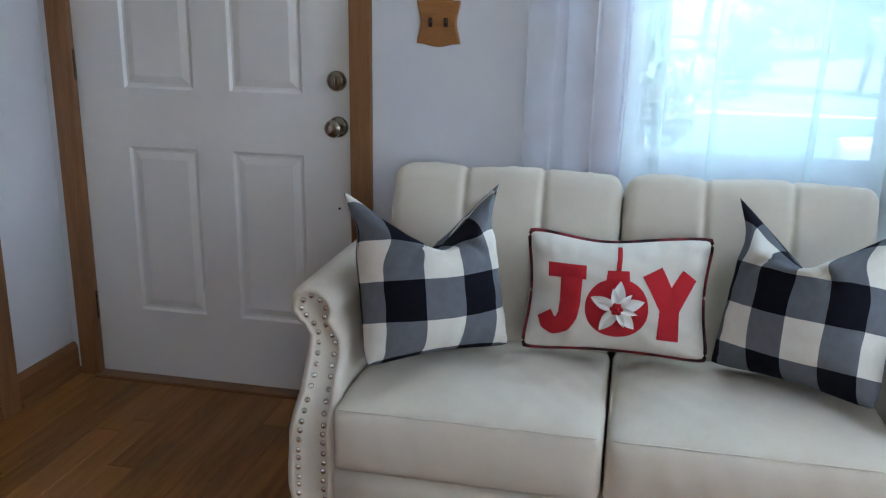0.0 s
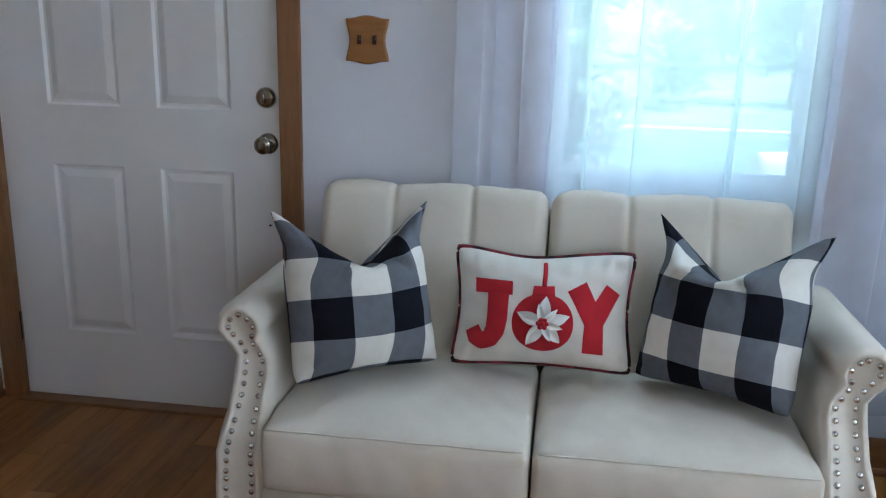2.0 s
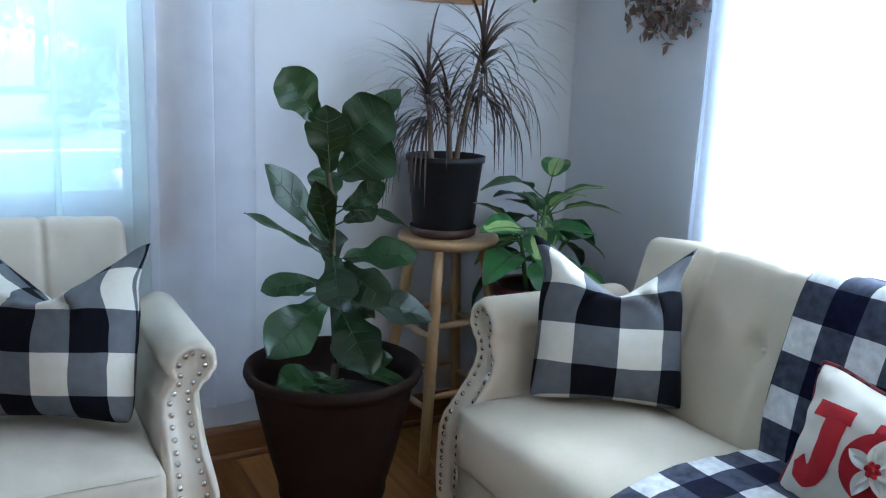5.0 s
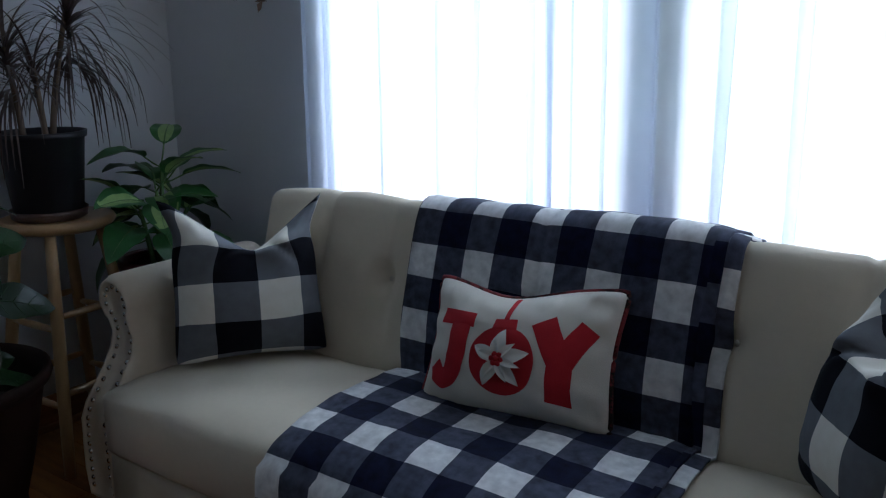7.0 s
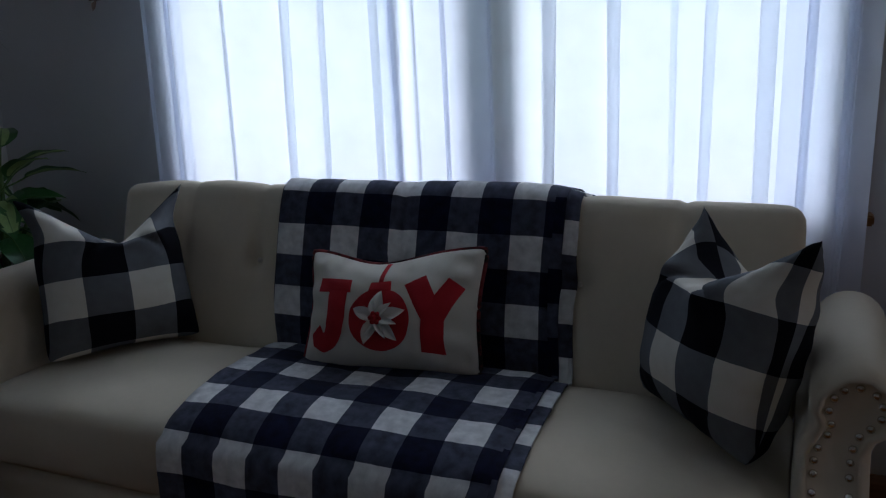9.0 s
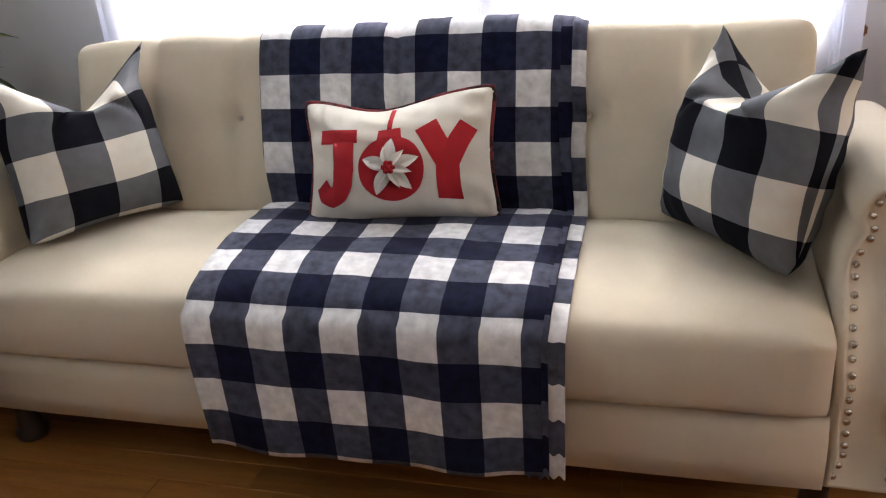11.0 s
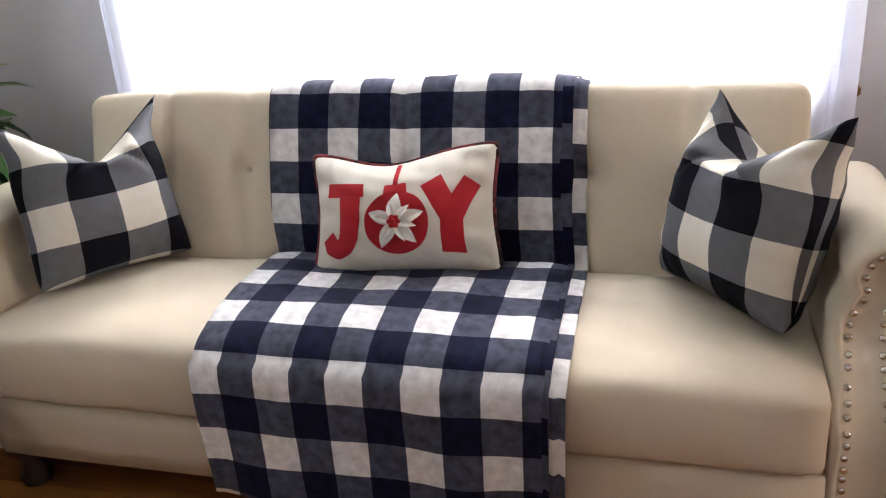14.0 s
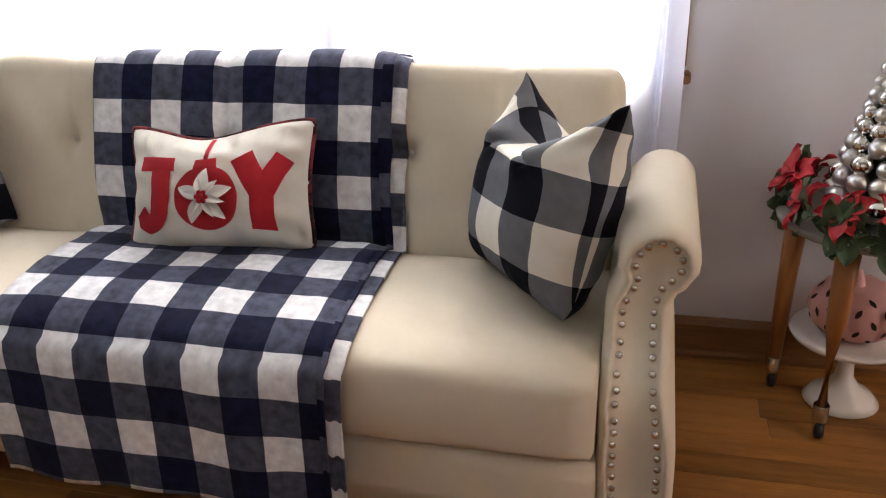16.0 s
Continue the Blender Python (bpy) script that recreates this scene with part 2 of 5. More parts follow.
GRNFL = mat("cloth_leaf", (0.05, 0.10, 0.05), 0.65, vary=0.35, scale=25)
PALEG = mat("grey_green_leaf", (0.12, 0.16, 0.10), 0.7, vary=0.3, scale=25)
DRIED = mat("dried_flower", (0.16, 0.11, 0.085), 0.9, vary=0.5, scale=30)
DRIEDP = mat("dried_bloom", (0.34, 0.25, 0.22), 0.9, vary=0.3, scale=40)
LAWN = mat("lawn", (0.20, 0.30, 0.13), 0.9, vary=0.35, scale=0.8)
CONC = mat("porch_concrete", (0.42, 0.42, 0.40), 0.85, vary=0.12, scale=3)
SIDING = mat("pale_siding", (0.72, 0.74, 0.74), 0.6, vary=0.04, scale=1.5)
BRICKM = mat("orange_brick", (0.34, 0.16, 0.09), 0.85, vary=0.2, scale=3)
LEAFO = mat("tree_leaf", (0.16, 0.30, 0.08), 0.6, vary=0.35, scale=3)
BARK = mat("bark", (0.30, 0.27, 0.24), 0.9, vary=0.3, scale=10)
ROOFM = mat("roof_shingle", (0.09, 0.085, 0.085), 0.9, vary=0.2, scale=5)
SAGE = mat("sage_paint", (0.58, 0.76, 0.71), 0.6, vary=0.06, scale=3)
RESIN = mat("white_resin", (0.78, 0.79, 0.80), 0.45, vary=0.03, scale=5)


# ---- mesh helpers ----
def bm_mesh(name, bm, smooth=True):
    me = bpy.data.meshes.new(name)
    bmesh.ops.recalc_face_normals(bm, faces=bm.faces)
    bm.to_mesh(me)
    bm.free()
    if smooth:
        me.polygons.foreach_set("use_smooth", [True] * len(me.polygons))
    return me


def part(name, bm, material, parent=None, label="", m=None, smooth=True):
    """One mesh object, under a thing or a part when a parent is given."""
    me = bm if isinstance(bm, bpy.types.Mesh) else bm_mesh(name, bm, smooth)
    if material and not me.materials:
        me.materials.append(material)
    ob = new(name, me)
    ob.parent = parent
    if m is not None:
        ob.matrix_basis = m
    return tagged(ob, label=label)


def thing(name, label, category, m=None, group="", kind=""):
    ob = new(name)
    ob.empty_display_size = 0.1
    if m is not None:
        ob.matrix_basis = m
    return tagged(ob, label, category, group, kind)


def box(bm, x0, x1, y0, y1, z0, z1):
    v = [bm.verts.new((x, y, z)) for x in (x0, x1) for y in (y0, y1) for z in (z0, z1)]
    for f in ((0, 1, 3, 2), (4, 6, 7, 5), (0, 4, 5, 1), (2, 3, 7, 6), (0, 2, 6, 4), (1, 5, 7, 3)):
        bm.faces.new([v[i] for i in f])
    return v


def boxes(*bs, bevel=0.0):
    bm = bmesh.new()
    for b in bs:
        box(bm, *b)
    if bevel:
        bmesh.ops.bevel(bm, geom=bm.edges[:], offset=bevel, segments=2, affect="EDGES")
    return bm


def rbox(w, d, h, r, n=(16, 10, 8), shape=None):
    """A soft block, base at z 0, centred in x and y, with rounded edges; shape moves its points."""
    bm = bmesh.new()
    made = {}

    def vert(i, j, k):
        key = (i, j, k)
        if key not in made:
            p = [(-1 + 2 * i / n[0]) * w / 2, (-1 + 2 * j / n[1]) * d / 2, (-1 + 2 * k / n[2]) * h / 2]
            half = (w / 2 - r, d / 2 - r, h / 2 - r)
            q = Vector([max(-a, min(a, c)) for c, a in zip(p, half)])
            e = Vector(p) - q
            if e.length > 0:
                e = e.normalized() * r
            p = q + e + Vector((0, 0, h / 2))
            made[key] = bm.verts.new(shape(p) if shape else p)
        return made[key]

    for a, b, c in ((0, 1, 2), (1, 2, 0), (2, 0, 1)):
        for side in (0, n[c]):
            for i in range(n[a]):
                for j in range(n[b]):
                    ks = []
                    for di, dj in ((0, 0), (1, 0), (1, 1), (0, 1)):
                        k = [0, 0, 0]
                        k[a], k[b], k[c] = i + di, j + dj, side
                        ks.append(vert(*k))
                    bm.faces.new(ks)
    return bm


def lathe(profile, n=32, bm=None, centre=(0, 0, 0)):
    """A turned shape from (radius, height) pairs."""
    bm = bm or bmesh.new()
    rings = []
    for r, z in profile:
        if r < 1e-5:
            rings.append([bm.verts.new((centre[0], centre[1], centre[2] + z))])
        else:
            rings.append([bm.verts.new((centre[0] + r * math.cos(2 * math.pi * i / n), centre[1] + r * math.sin(2 * math.pi * i / n), centre[2] + z)) for i in range(n)])
    for a, b in zip(rings, rings[1:]):
        for i in range(n):
            if len(a) == 1 and len(b) > 1:
                bm.faces.new((a[0], b[i], b[(i + 1) % n]))
            elif len(b) == 1 and len(a) > 1:
                bm.faces.new((a[i], a[(i + 1) % n], b[0]))
            elif len(a) > 1:
                bm.faces.new((a[i], a[(i + 1) % n], b[(i + 1) % n], b[i]))
    return bm


def tube(points, radius, n=8, bm=None, closed=False):
    """A round rod along points; radius may be a function of 0..1."""
    bm = bm or bmesh.new()
    pts = [Vector(p) for p in points]
    rings = []
    count = len(pts)
    for i, p in enumerate(pts):
        a = pts[(i - 1) % count] if closed or i > 0 else p
        b = pts[(i + 1) % count] if closed or i < count - 1 else p
        t = (b - a).normalized()
        s = t.cross(Vector((0, 0, 1)))
        if s.length < 0.02:
            s = t.cross(Vector((1, 0, 0)))
        s.normalize()
        u = s.cross(t)
        r = radius(i / max(1, count - 1)) if callable(radius) else radius
        rings.append([bm.verts.new(p + (s * math.cos(2 * math.pi * k / n) + u * math.sin(2 * math.pi * k / n)) * r) for k in range(n)])
    last = len(rings) if closed else len(rings) - 1
    for i in range(last):
        a, b = rings[i], rings[(i + 1) % len(rings)]
        for k in range(n):
            bm.faces.new((a[k], a[(k + 1) % n], b[(k + 1) % n], b[k]))
    if not closed:
        bm.faces.new(rings[0])
        bm.faces.new(rings[-1])
    return bm


def grid(nu, nv, place, bm=None, uv=None):
    """A sheet of nu by nv cells; place(u, v) for u, v in 0..1; uv gives the cloth's own measure."""
    bm = bm or bmesh.new()
    vs = [[bm.verts.new(place(i / nu, j / nv)) for j in range(nv + 1)] for i in range(nu + 1)]
    lay = bm.loops.layers.uv.verify() if uv else None
    for i in range(nu):
        for j in range(nv):
            f = bm.faces.new((vs[i][j], vs[i + 1][j], vs[i + 1][j + 1], vs[i][j + 1]))
            if uv:
                for l, (a, b) in zip(f.loops, ((i, j), (i + 1, j), (i + 1, j + 1), (i, j + 1))):
                    l[lay].uv = uv(a / nu, b / nv)
    return bm


def spline(points, n):
    """Points along a smooth line through the given ones."""
    pts = [Vector(p) for p in points]
    out = []
    for i in range(len(pts) - 1):
        p0, p1, p2, p3 = pts[max(0, i - 1)], pts[i], pts[i + 1], pts[min(len(pts) - 1, i + 2)]
        for k in range(n):
            t = k / n
            out.append(0.5 * ((2 * p1) + (p2 - p0) * t + (2 * p0 - 5 * p1 + 4 * p2 - p3) * t * t + (3 * p1 - p0 - 3 * p2 + p3) * t ** 3))
    return out + [pts[-1]]


# ---- walls, floor and ceiling ----
def wall(name, axis, at, a0, a1, holes, thick=0.14, sign=1, paint=None, label="painted pale lavender-white plaster wall"):
    """A wall along an axis with openings (a0, a1, z0, z1) cut through its thickness."""
    bm = bmesh.new()
    xs = sorted({a0, a1, *[h[0] for h in holes], *[h[1] for h in holes]})
    zs = sorted({0.0, CH, *[h[2] for h in holes], *[h[3] for h in holes]})
    t0, t1 = sorted((at, at + sign * thick))
    for i in range(len(xs) - 1):
        for j in range(len(zs) - 1):
            cx, cz = (xs[i] + xs[i + 1]) / 2, (zs[j] + zs[j + 1]) / 2
            if any(h[0] < cx < h[1] and h[2] < cz < h[3] for h in holes):
                continue
            if axis == "x":
                box(bm, xs[i], xs[i + 1], t0, t1, zs[j], zs[j + 1])
            else:
                box(bm, t0, t1, xs[i], xs[i + 1], zs[j], zs[j + 1])
    bmesh.ops.remove_doubles(bm, verts=bm.verts, dist=1e-4)
    seen = {}
    for f in bm.faces:
        seen.setdefault(tuple(round(c, 3) for c in f.calc_center_median()), []).append(f)
    bmesh.ops.delete(bm, geom=[f for fs in seen.values() if len(fs) > 1 for f in fs], context="FACES")
    return tagged(part(name, bm, paint or WALL, smooth=False), label, "wall", kind="structure")


DX0, DX1, DH = -1.465, -0.505, 2.06       # door leaf
NX0, NX1, NZ0, NZ1 = 0.30, 1.066, 0.82, 2.02   # north window opening
EY0, EY1, EZ0, EZ1 = 0.02, 1.915, 0.80, 2.06    # east window opening
wall_north = wall("wall_north", "x", NY, WX - 0.14, EX + 0.14, [(DX0 - 0.02, DX1 + 0.02, 0.0, DH + 0.02), (NX0, NX1, NZ0, NZ1)])
wall_east = wall("wall_east", "y", EX, SY - 0.14, NY, [(EY0, EY1, EZ0, EZ1)])
wall_west = wall("wall_west", "y", WX, SY - 0.14, NY, [], sign=-1)
# unseen wall; its colour tempers bounce, its opening is added for fill
wall_south = wall("wall_south", "x", SY, WX, EX, [(0.6, 2.0, 0.95, 2.05)], sign=-1, paint=BOUNCEWALL, label="unseen rear wall, coloured tan to dim and warm bounced light")
ceiling = tagged(part("ceiling", boxes((WX - 0.14, EX + 0.14, SY - 0.14, NY + 0.14, CH, CH + 0.1)), CEIL, smooth=False), "plain white painted ceiling", "ceiling", kind="structure")
floor = tagged(part("floor", boxes((WX, EX, SY, NY, -0.06, -0.008)), SUBF, smooth=False), "varnished honey-brown strip oak floor", "floor", kind="structure")


def moulding(name, length, h=0.115, t=0.016):
    bm = bmesh.new()
    prof = [(0, 0), (t + 0.012, 0), (t + 0.012, 0.012), (t + 0.008, 0.02), (t, 0.022), (t, h - 0.02), (t - 0.005, h - 0.008), (t - 0.010, h), (0, h)]
    a = [bm.verts.new((0, -y, z)) for y, z in prof]
    b = [bm.verts.new((length, -y, z)) for y, z in prof]
    for i in range(len(prof)):
        bm.faces.new((a[i], a[(i + 1) % len(prof)], b[(i + 1) % len(prof)], b[i]))
    bm.faces.new(a)
    bm.faces.new(b)
    return bm_mesh(name, bm, False)


for length, m in ((EX + 0.435, pose(-0.435, NY, 0)), (NY - SY, pose(EX, NY, 0, 0, 0, -90)), (0.318, pose(WX, NY - 0.318, 0, 0, 0, 90)), (3.78, pose(WX, SY, 0, 0, 0, 90)), (EX - WX, pose(EX, SY, 0, 0, 0, 180))):
    tagged(part("baseboard", moulding("baseboard", length), TRIMH, m=m), "brown stained wood baseboard with shoe moulding", "baseboard", kind="structure")


# ---- front door ----
def door_leaf():
    """Six-panel leaf: panels sunk with a raised field, in one mesh."""
    w, h, t = DX1 - DX0, DH - 0.012, 0.04
    bm = bmesh.new()
    xs = [0, 0.172, 0.420, 0.545, 0.791, w]
    zs = [0, 0.245, 0.822, 1.015, 1.640, 1.735, 1.945, h]
    front = 0.0
    for i in range(5):
        for j in range(7):
            x0, x1, z0, z1 = xs[i], xs[i + 1], zs[j], zs[j + 1]
            if i in (1, 3) and j in (1, 3, 5):
                rings = []
                for inset, depth in ((0, 0), (0.008, 0.009), (0.016, 0.010), (0.040, 0.002), (0.044, 0.002)):
                    rings.append([bm.verts.new((x, front + depth, z)) for x, z in ((x0 + inset, z0 + inset), (x1 - inset, z0 + inset), (x1 - inset, z1 - inset), (x0 + inset, z1 - inset))])
                for a, b in zip(rings, rings[1:]):
                    for k in range(4):
                        bm.faces.new((a[k], a[(k + 1) % 4], b[(k + 1) % 4], b[k]))
                bm.faces.new(rings[-1])
            else:
                bm.faces.new([bm.verts.new((x, front, z)) for x, z in ((x0, z0), (x1, z0), (x1, z1), (x0, z1))])
    box(bm, 0, w, 0.012, t, 0, h)
    for x0, x1, z0, z1 in ((0, 0.0, 0, h), (w, w, 0, h)):
        bm.faces.new([bm.verts.new(p) for p in ((x0, 0, z0), (x0, 0.012, z0), (x0, 0.012, z1), (x0, 0, z1))])
    bmesh.ops.remove_doubles(bm, verts=bm.verts, dist=1e-4)
    return bm


door = thing("door_1", "closed white six-panel front door with aged nickel knob and deadbolt", "door", pose(DX0, NY + 0.018, 0.012), kind="structure")
part("leaf", door_leaf(), DOORW, door, smooth=False)
knob_prof = [(0, -0.001), (0.033, -0.001), (0.033, 0.004), (0.028, 0.009), (0.014, 0.012), (0.012, 0.030), (0.020, 0.036), (0.027, 0.044), (0.028, 0.052), (0.024, 0.060), (0.012, 0.064), (0, 0.0645)]
part("knob", lathe(knob_prof), BRASS, door, "aged nickel round door knob", pose(-0.556 - DX0, 0, 0.918, 90))
bolt = part("deadbolt", lathe([(0, 0), (0.032, 0), (0.032, 0.006), (0.026, 0.016), (0.022, 0.018), (0, 0.018)]), BRASS, door, "round deadbolt rose with turn piece", pose(-0.558 - DX0, 0, 1.060, 90))
part("thumb_turn", rbox(0.008, 0.03, 0.016, 0.003, (2, 4, 3)), BRASS, bolt, m=pose(0, 0, 0.016))
# dark disc painted in for the shade of a small hole
part("peg_hole", lathe([(0, 0.0), (0.004, 0.0), (0.004, 0.002), (0, 0.002)], 10), HOLESHADE, door, m=pose(-0.556 - DX0, -0.0005, 0.655, 90))
for z in (0.25, 1.085, 1.85):
    part("hinge", boxes((-0.022, 0.0, -0.004, 0.0, z - 0.05, z + 0.05), (-0.008, 0.004, -0.014, -0.002, z - 0.05, z + 0.05), bevel=0.0015), BRASS, door, "dark bronze butt hinge", smooth=False)
frame_ = thing("door_frame", "brown stained wood door casing and threshold", "door frame", kind="structure")
part("casing", boxes((WX + 0.033, DX0 + 0.006, NY - 0.018, NY, 0, DH + 0.1), bevel=0.003), TRIM, frame_, smooth=False)
part("casing", boxes((DX1 - 0.002, -0.437, NY - 0.018, NY, 0, DH + 0.1), bevel=0.003), TRIM, frame_, smooth=False)
part("head_casing", boxes((WX + 0.033, -0.437, NY - 0.018, NY, DH + 0.102, DH + 0.18), bevel=0.003), TRIMH, frame_, smooth=False)
part("jamb", boxes((DX0 - 0.019, DX0 - 0.002, NY + 0.001, NY + 0.13, 0, DH)), TRIM, frame_, smooth=False)
part("jamb", boxes((DX1 + 0.002, DX1 + 0.019, NY + 0.001, NY + 0.13, 0, DH)), TRIM, frame_, smooth=False)
part("threshold", boxes((DX0 - 0.01, DX1 + 0.01, NY - 0.035, NY + 0.12, -0.004, 0.010), bevel=0.003), TRIMH, frame_, smooth=False)
trimw = thing("door_frame", "brown stained wood casing on the side wall", "door frame", kind="structure")
part("casing", boxes((WX, WX + 0.02, 2.34, 2.43, 0, 2.1), bevel=0.003), TRIM, trimw, smooth=False)
part("head_casing", boxes((WX, WX + 0.02, 1.49, 2.43, 2.102, 2.19), bevel=0.003), TRIMH, trimw, smooth=False)
part("casing", boxes((WX, WX + 0.02, 1.49, 1.58, 0, 2.1), bevel=0.003), TRIM, trimw, smooth=False)
part("door_leaf", boxes((WX, WX + 0.012, 1.582, 2.338, 0.01, 2.1)), TRIM, trimw, smooth=False)


def switch_plate():
    """Wavy-edged board; its two switch slots are laid on later as dark blocks."""
    bm = bmesh.new()
    n = 80
    ring = []
    for i in range(n):
        a = 2 * math.pi * i / n
        c, s = math.cos(a), math.sin(a)
        k = 1 / max(abs(c), abs(s))
        x, z = c * k, s * k
        x2 = 0.062 * x * (1 - 0.10 * math.cos(math.pi * z) * (abs(x) > 0.99) * 0.9 - 0.04)
        z2 = 0.066 * z * (1 + 0.07 * math.cos(math.pi * x) * (abs(z) > 0.99))
        ring.append((x2, z2))
    loops = []
    for inset, y in ((1.0, 0.0), (1.0, -0.010), (0.96, -0.014), (0.90, -0.015)):
        loops.append([bm.verts.new((x * inset, y, z * inset)) for x, z in ring])
    for a, b in zip(loops, loops[1:]):
        for k in range(n):
            bm.faces.new((a[k], a[(k + 1) % n], b[(k + 1) % n], b[k]))
    bm.faces.new(loops[-1])
    return bm


plate = thing("light_switch", "honey wood double switch plate with scalloped edges on the wall", "light switch", pose(-0.232, NY, 1.254))
part("plate", switch_plate(), PLATEW, plate, smooth=False)
for x in (-0.023, 0.023):
    # dark block for the slot's shade; the plate itself is solid
    part("slot", boxes((x - 0.006, x + 0.006, -0.0162, -0.012, -0.013, 0.013)), HOLESHADE, plate, "dark block standing in for the shade of a toggle slot", smooth=False)
    part("toggle", boxes((x - 0.004, x + 0.004, -0.024, -0.014, -0.001, 0.011), bevel=0.001), DARKLEG, plate, "brown toggle", smooth=False)


# ---- windows ----
def sash_window(name, label, m, w, z0, z1, meeting, t=0.045):
    """A white sash in a wall opening: local x runs along the wall, y outward."""
    ob = thing(name, label, "window", m, kind="structure")
    part("window_frame", boxes((0, t, 0.02, 0.10, z0, z1), (w - t, w, 0.02, 0.10, z0, z1), (t, w - t, 0.02, 0.10, z0, z0 + 0.06), (t, w - t, 0.02, 0.10, z1 - t, z1)), VINYL, ob, smooth=False)
    for a, b, y in ((z0 + 0.06, meeting, 0.045), (meeting, z1 - t, 0.07)):
        s = part("sash", boxes((t, t + 0.012, y, y + 0.02, a, b), (w - t - 0.012, w - t, y, y + 0.02, a, b), (t + 0.012, w - t - 0.012, y, y + 0.02, a, a + 0.012), (t + 0.012, w - t - 0.012, y, y + 0.02, b - 0.012, b)), VINYL, ob, smooth=False)
        g = part("pane", boxes((t + 0.012, w - t - 0.012, y + 0.008, y + 0.012, a + 0.012, b - 0.012)), GLASS, s, "clear glass pane", smooth=False)
        g.visible_shadow = False
    return ob


win_n = sash_window("window_1", "white vinyl window with brown wood casing behind sheer curtains", pose(NX0, NY, 0), NX1 - NX0, NZ0 + 0.004, NZ1, 1.98)
wc = [(NX0 - 0.09, NX0 - 0.004, NY - 0.018, NY, 0.735, NZ1 + 0.09), (NX1 + 0.004, NX1 + 0.09, NY - 0.018, NY, 0.735, NZ1 + 0.09)]
for c in wc:
    part("casing", boxes((c[0], c[1], 0 - 0.018, 0, c[4], c[5]), bevel=0.003), TRIM, win_n, "brown stained wood casing", pose(-NX0, 0, 0), smooth=False)
part("window_sill", boxes((NX0 - 0.002, NX1 + 0.002, -0.03, 0.02, 0.775, 0.798), bevel=0.004), TRIMH, win_n, "brown stained wood sill", pose(-NX0, 0, 0), smooth=False)
part("apron", boxes((NX0 - 0.002, NX1 + 0.002, -0.016, 0, 0.735, 0.773), bevel=0.003), TRIMH, win_n, m=pose(-NX0, 0, 0), smooth=False)
win_e = sash_window("window_2", "white vinyl window with brown wood casing behind sheer curtains", pose(EX, EY1, 0, 0, 0, -90), EY1 - 0.90, EZ0 + 0.004, EZ1, 1.76, 0.022)
win_e2 = sash_window("window_3", "white vinyl window with brown wood casing behind sheer curtains", pose(EX, 0.83, 0, 0, 0, -90), 0.83 - EY0, EZ0 + 0.004, EZ1, 1.76, 0.022)
for w, y0, y1 in ((win_e, EY1 + 0.004, EY1 + 0.035), (win_e, 0.835, 0.895), (win_e2, EY0 - 0.062, EY0 - 0.004)):
    base = EY1 if w is win_e else 0.83
    part("casing", boxes((base - y1, base - y0, -0.018, 0.0, 0.80, EZ1 + 0.09), bevel=0.003), TRIM, w, "brown stained wood casing", smooth=False)
part("mullion", boxes((EY1 - 0.898, EY1 - 0.832, 0.004, 0.075, EZ0, EZ1)), TRIM, win_e, "brown stained wood mullion", smooth=False)
part("window_sill", boxes((-0.04, EY1 - EY0 + 0.074, -0.05, 0.02, 0.765, 0.79), bevel=0.004), TRIMH, win_e, "brown stained wood sill", smooth=False)
part("apron", boxes((-0.035, EY1 - EY0 + 0.058, -0.016, 0, 0.715, 0.763), bevel=0.003), TRIMH, win_e, smooth=False)

# unseen window, added only so fill can enter from behind
sash_window("window_4", "unseen white vinyl window added in the rear wall to admit fill light", pose(2.0, SY, 0, 0, 0, 180), 1.4, 0.954, 2.05, 1.5)


def curtain(name, label, m, w, z0, z1, folds, depth, seed, cloth, pleats=0):
    """A hanging voile panel with uneven folds and doubled pleats; local x along the wall, y toward the wall."""
    rnd = random.Random(seed)
    ph = [(rnd.uniform(0.6, 1.5), rnd.uniform(0, 6.28), rnd.uniform(0.5, 1)) for _ in range(4)]
    tucks = [((k + rnd.uniform(0.2, 0.8)) / pleats, rnd.uniform(0.018, 0.058), rnd.uniform(0.006, 0.014), rnd.uniform(-0.03, 0.03)) for k in range(pleats)]

    def place(u, v):
        q = sum(a * math.sin(2 * math.pi * folds * f * u + p + 0.5 * v * math.sin(p)) for f, p, a in ph) / 2.2
        sway = 0.012 * math.sin(3 * v + ph[0][1]) * (1 - v)
        x, y = u * w + 0.008 * q * (1 - v) + sway, depth * q * (0.55 + 0.45 * (1 - v))
        for c, wide, deep, drift in tucks:
            e = (u * w - (c + drift * (1 - v)) * w) / wide
            x -= 2.6 * wide * e * math.exp(-e * e) * (0.75 + 0.25 * v) * min(1.0, 8 * u, 8 * (1 - u))
            y += deep * math.exp(-e * e) * math.copysign(1, drift)
        return (x, y, z0 + (z1 - z0) * v)

    n = int(max(60, folds * 16, w * 260))
    ob = thing(name, label, "curtain", m)
    part("panel", grid(n, 14, place), cloth, ob)
    part("hem", grid(n, 1, lambda u, v: Vector(place(u, 0)) + Vector((0, -0.0025, 0.03 * v - 0.001))), cloth, ob)
    return ob


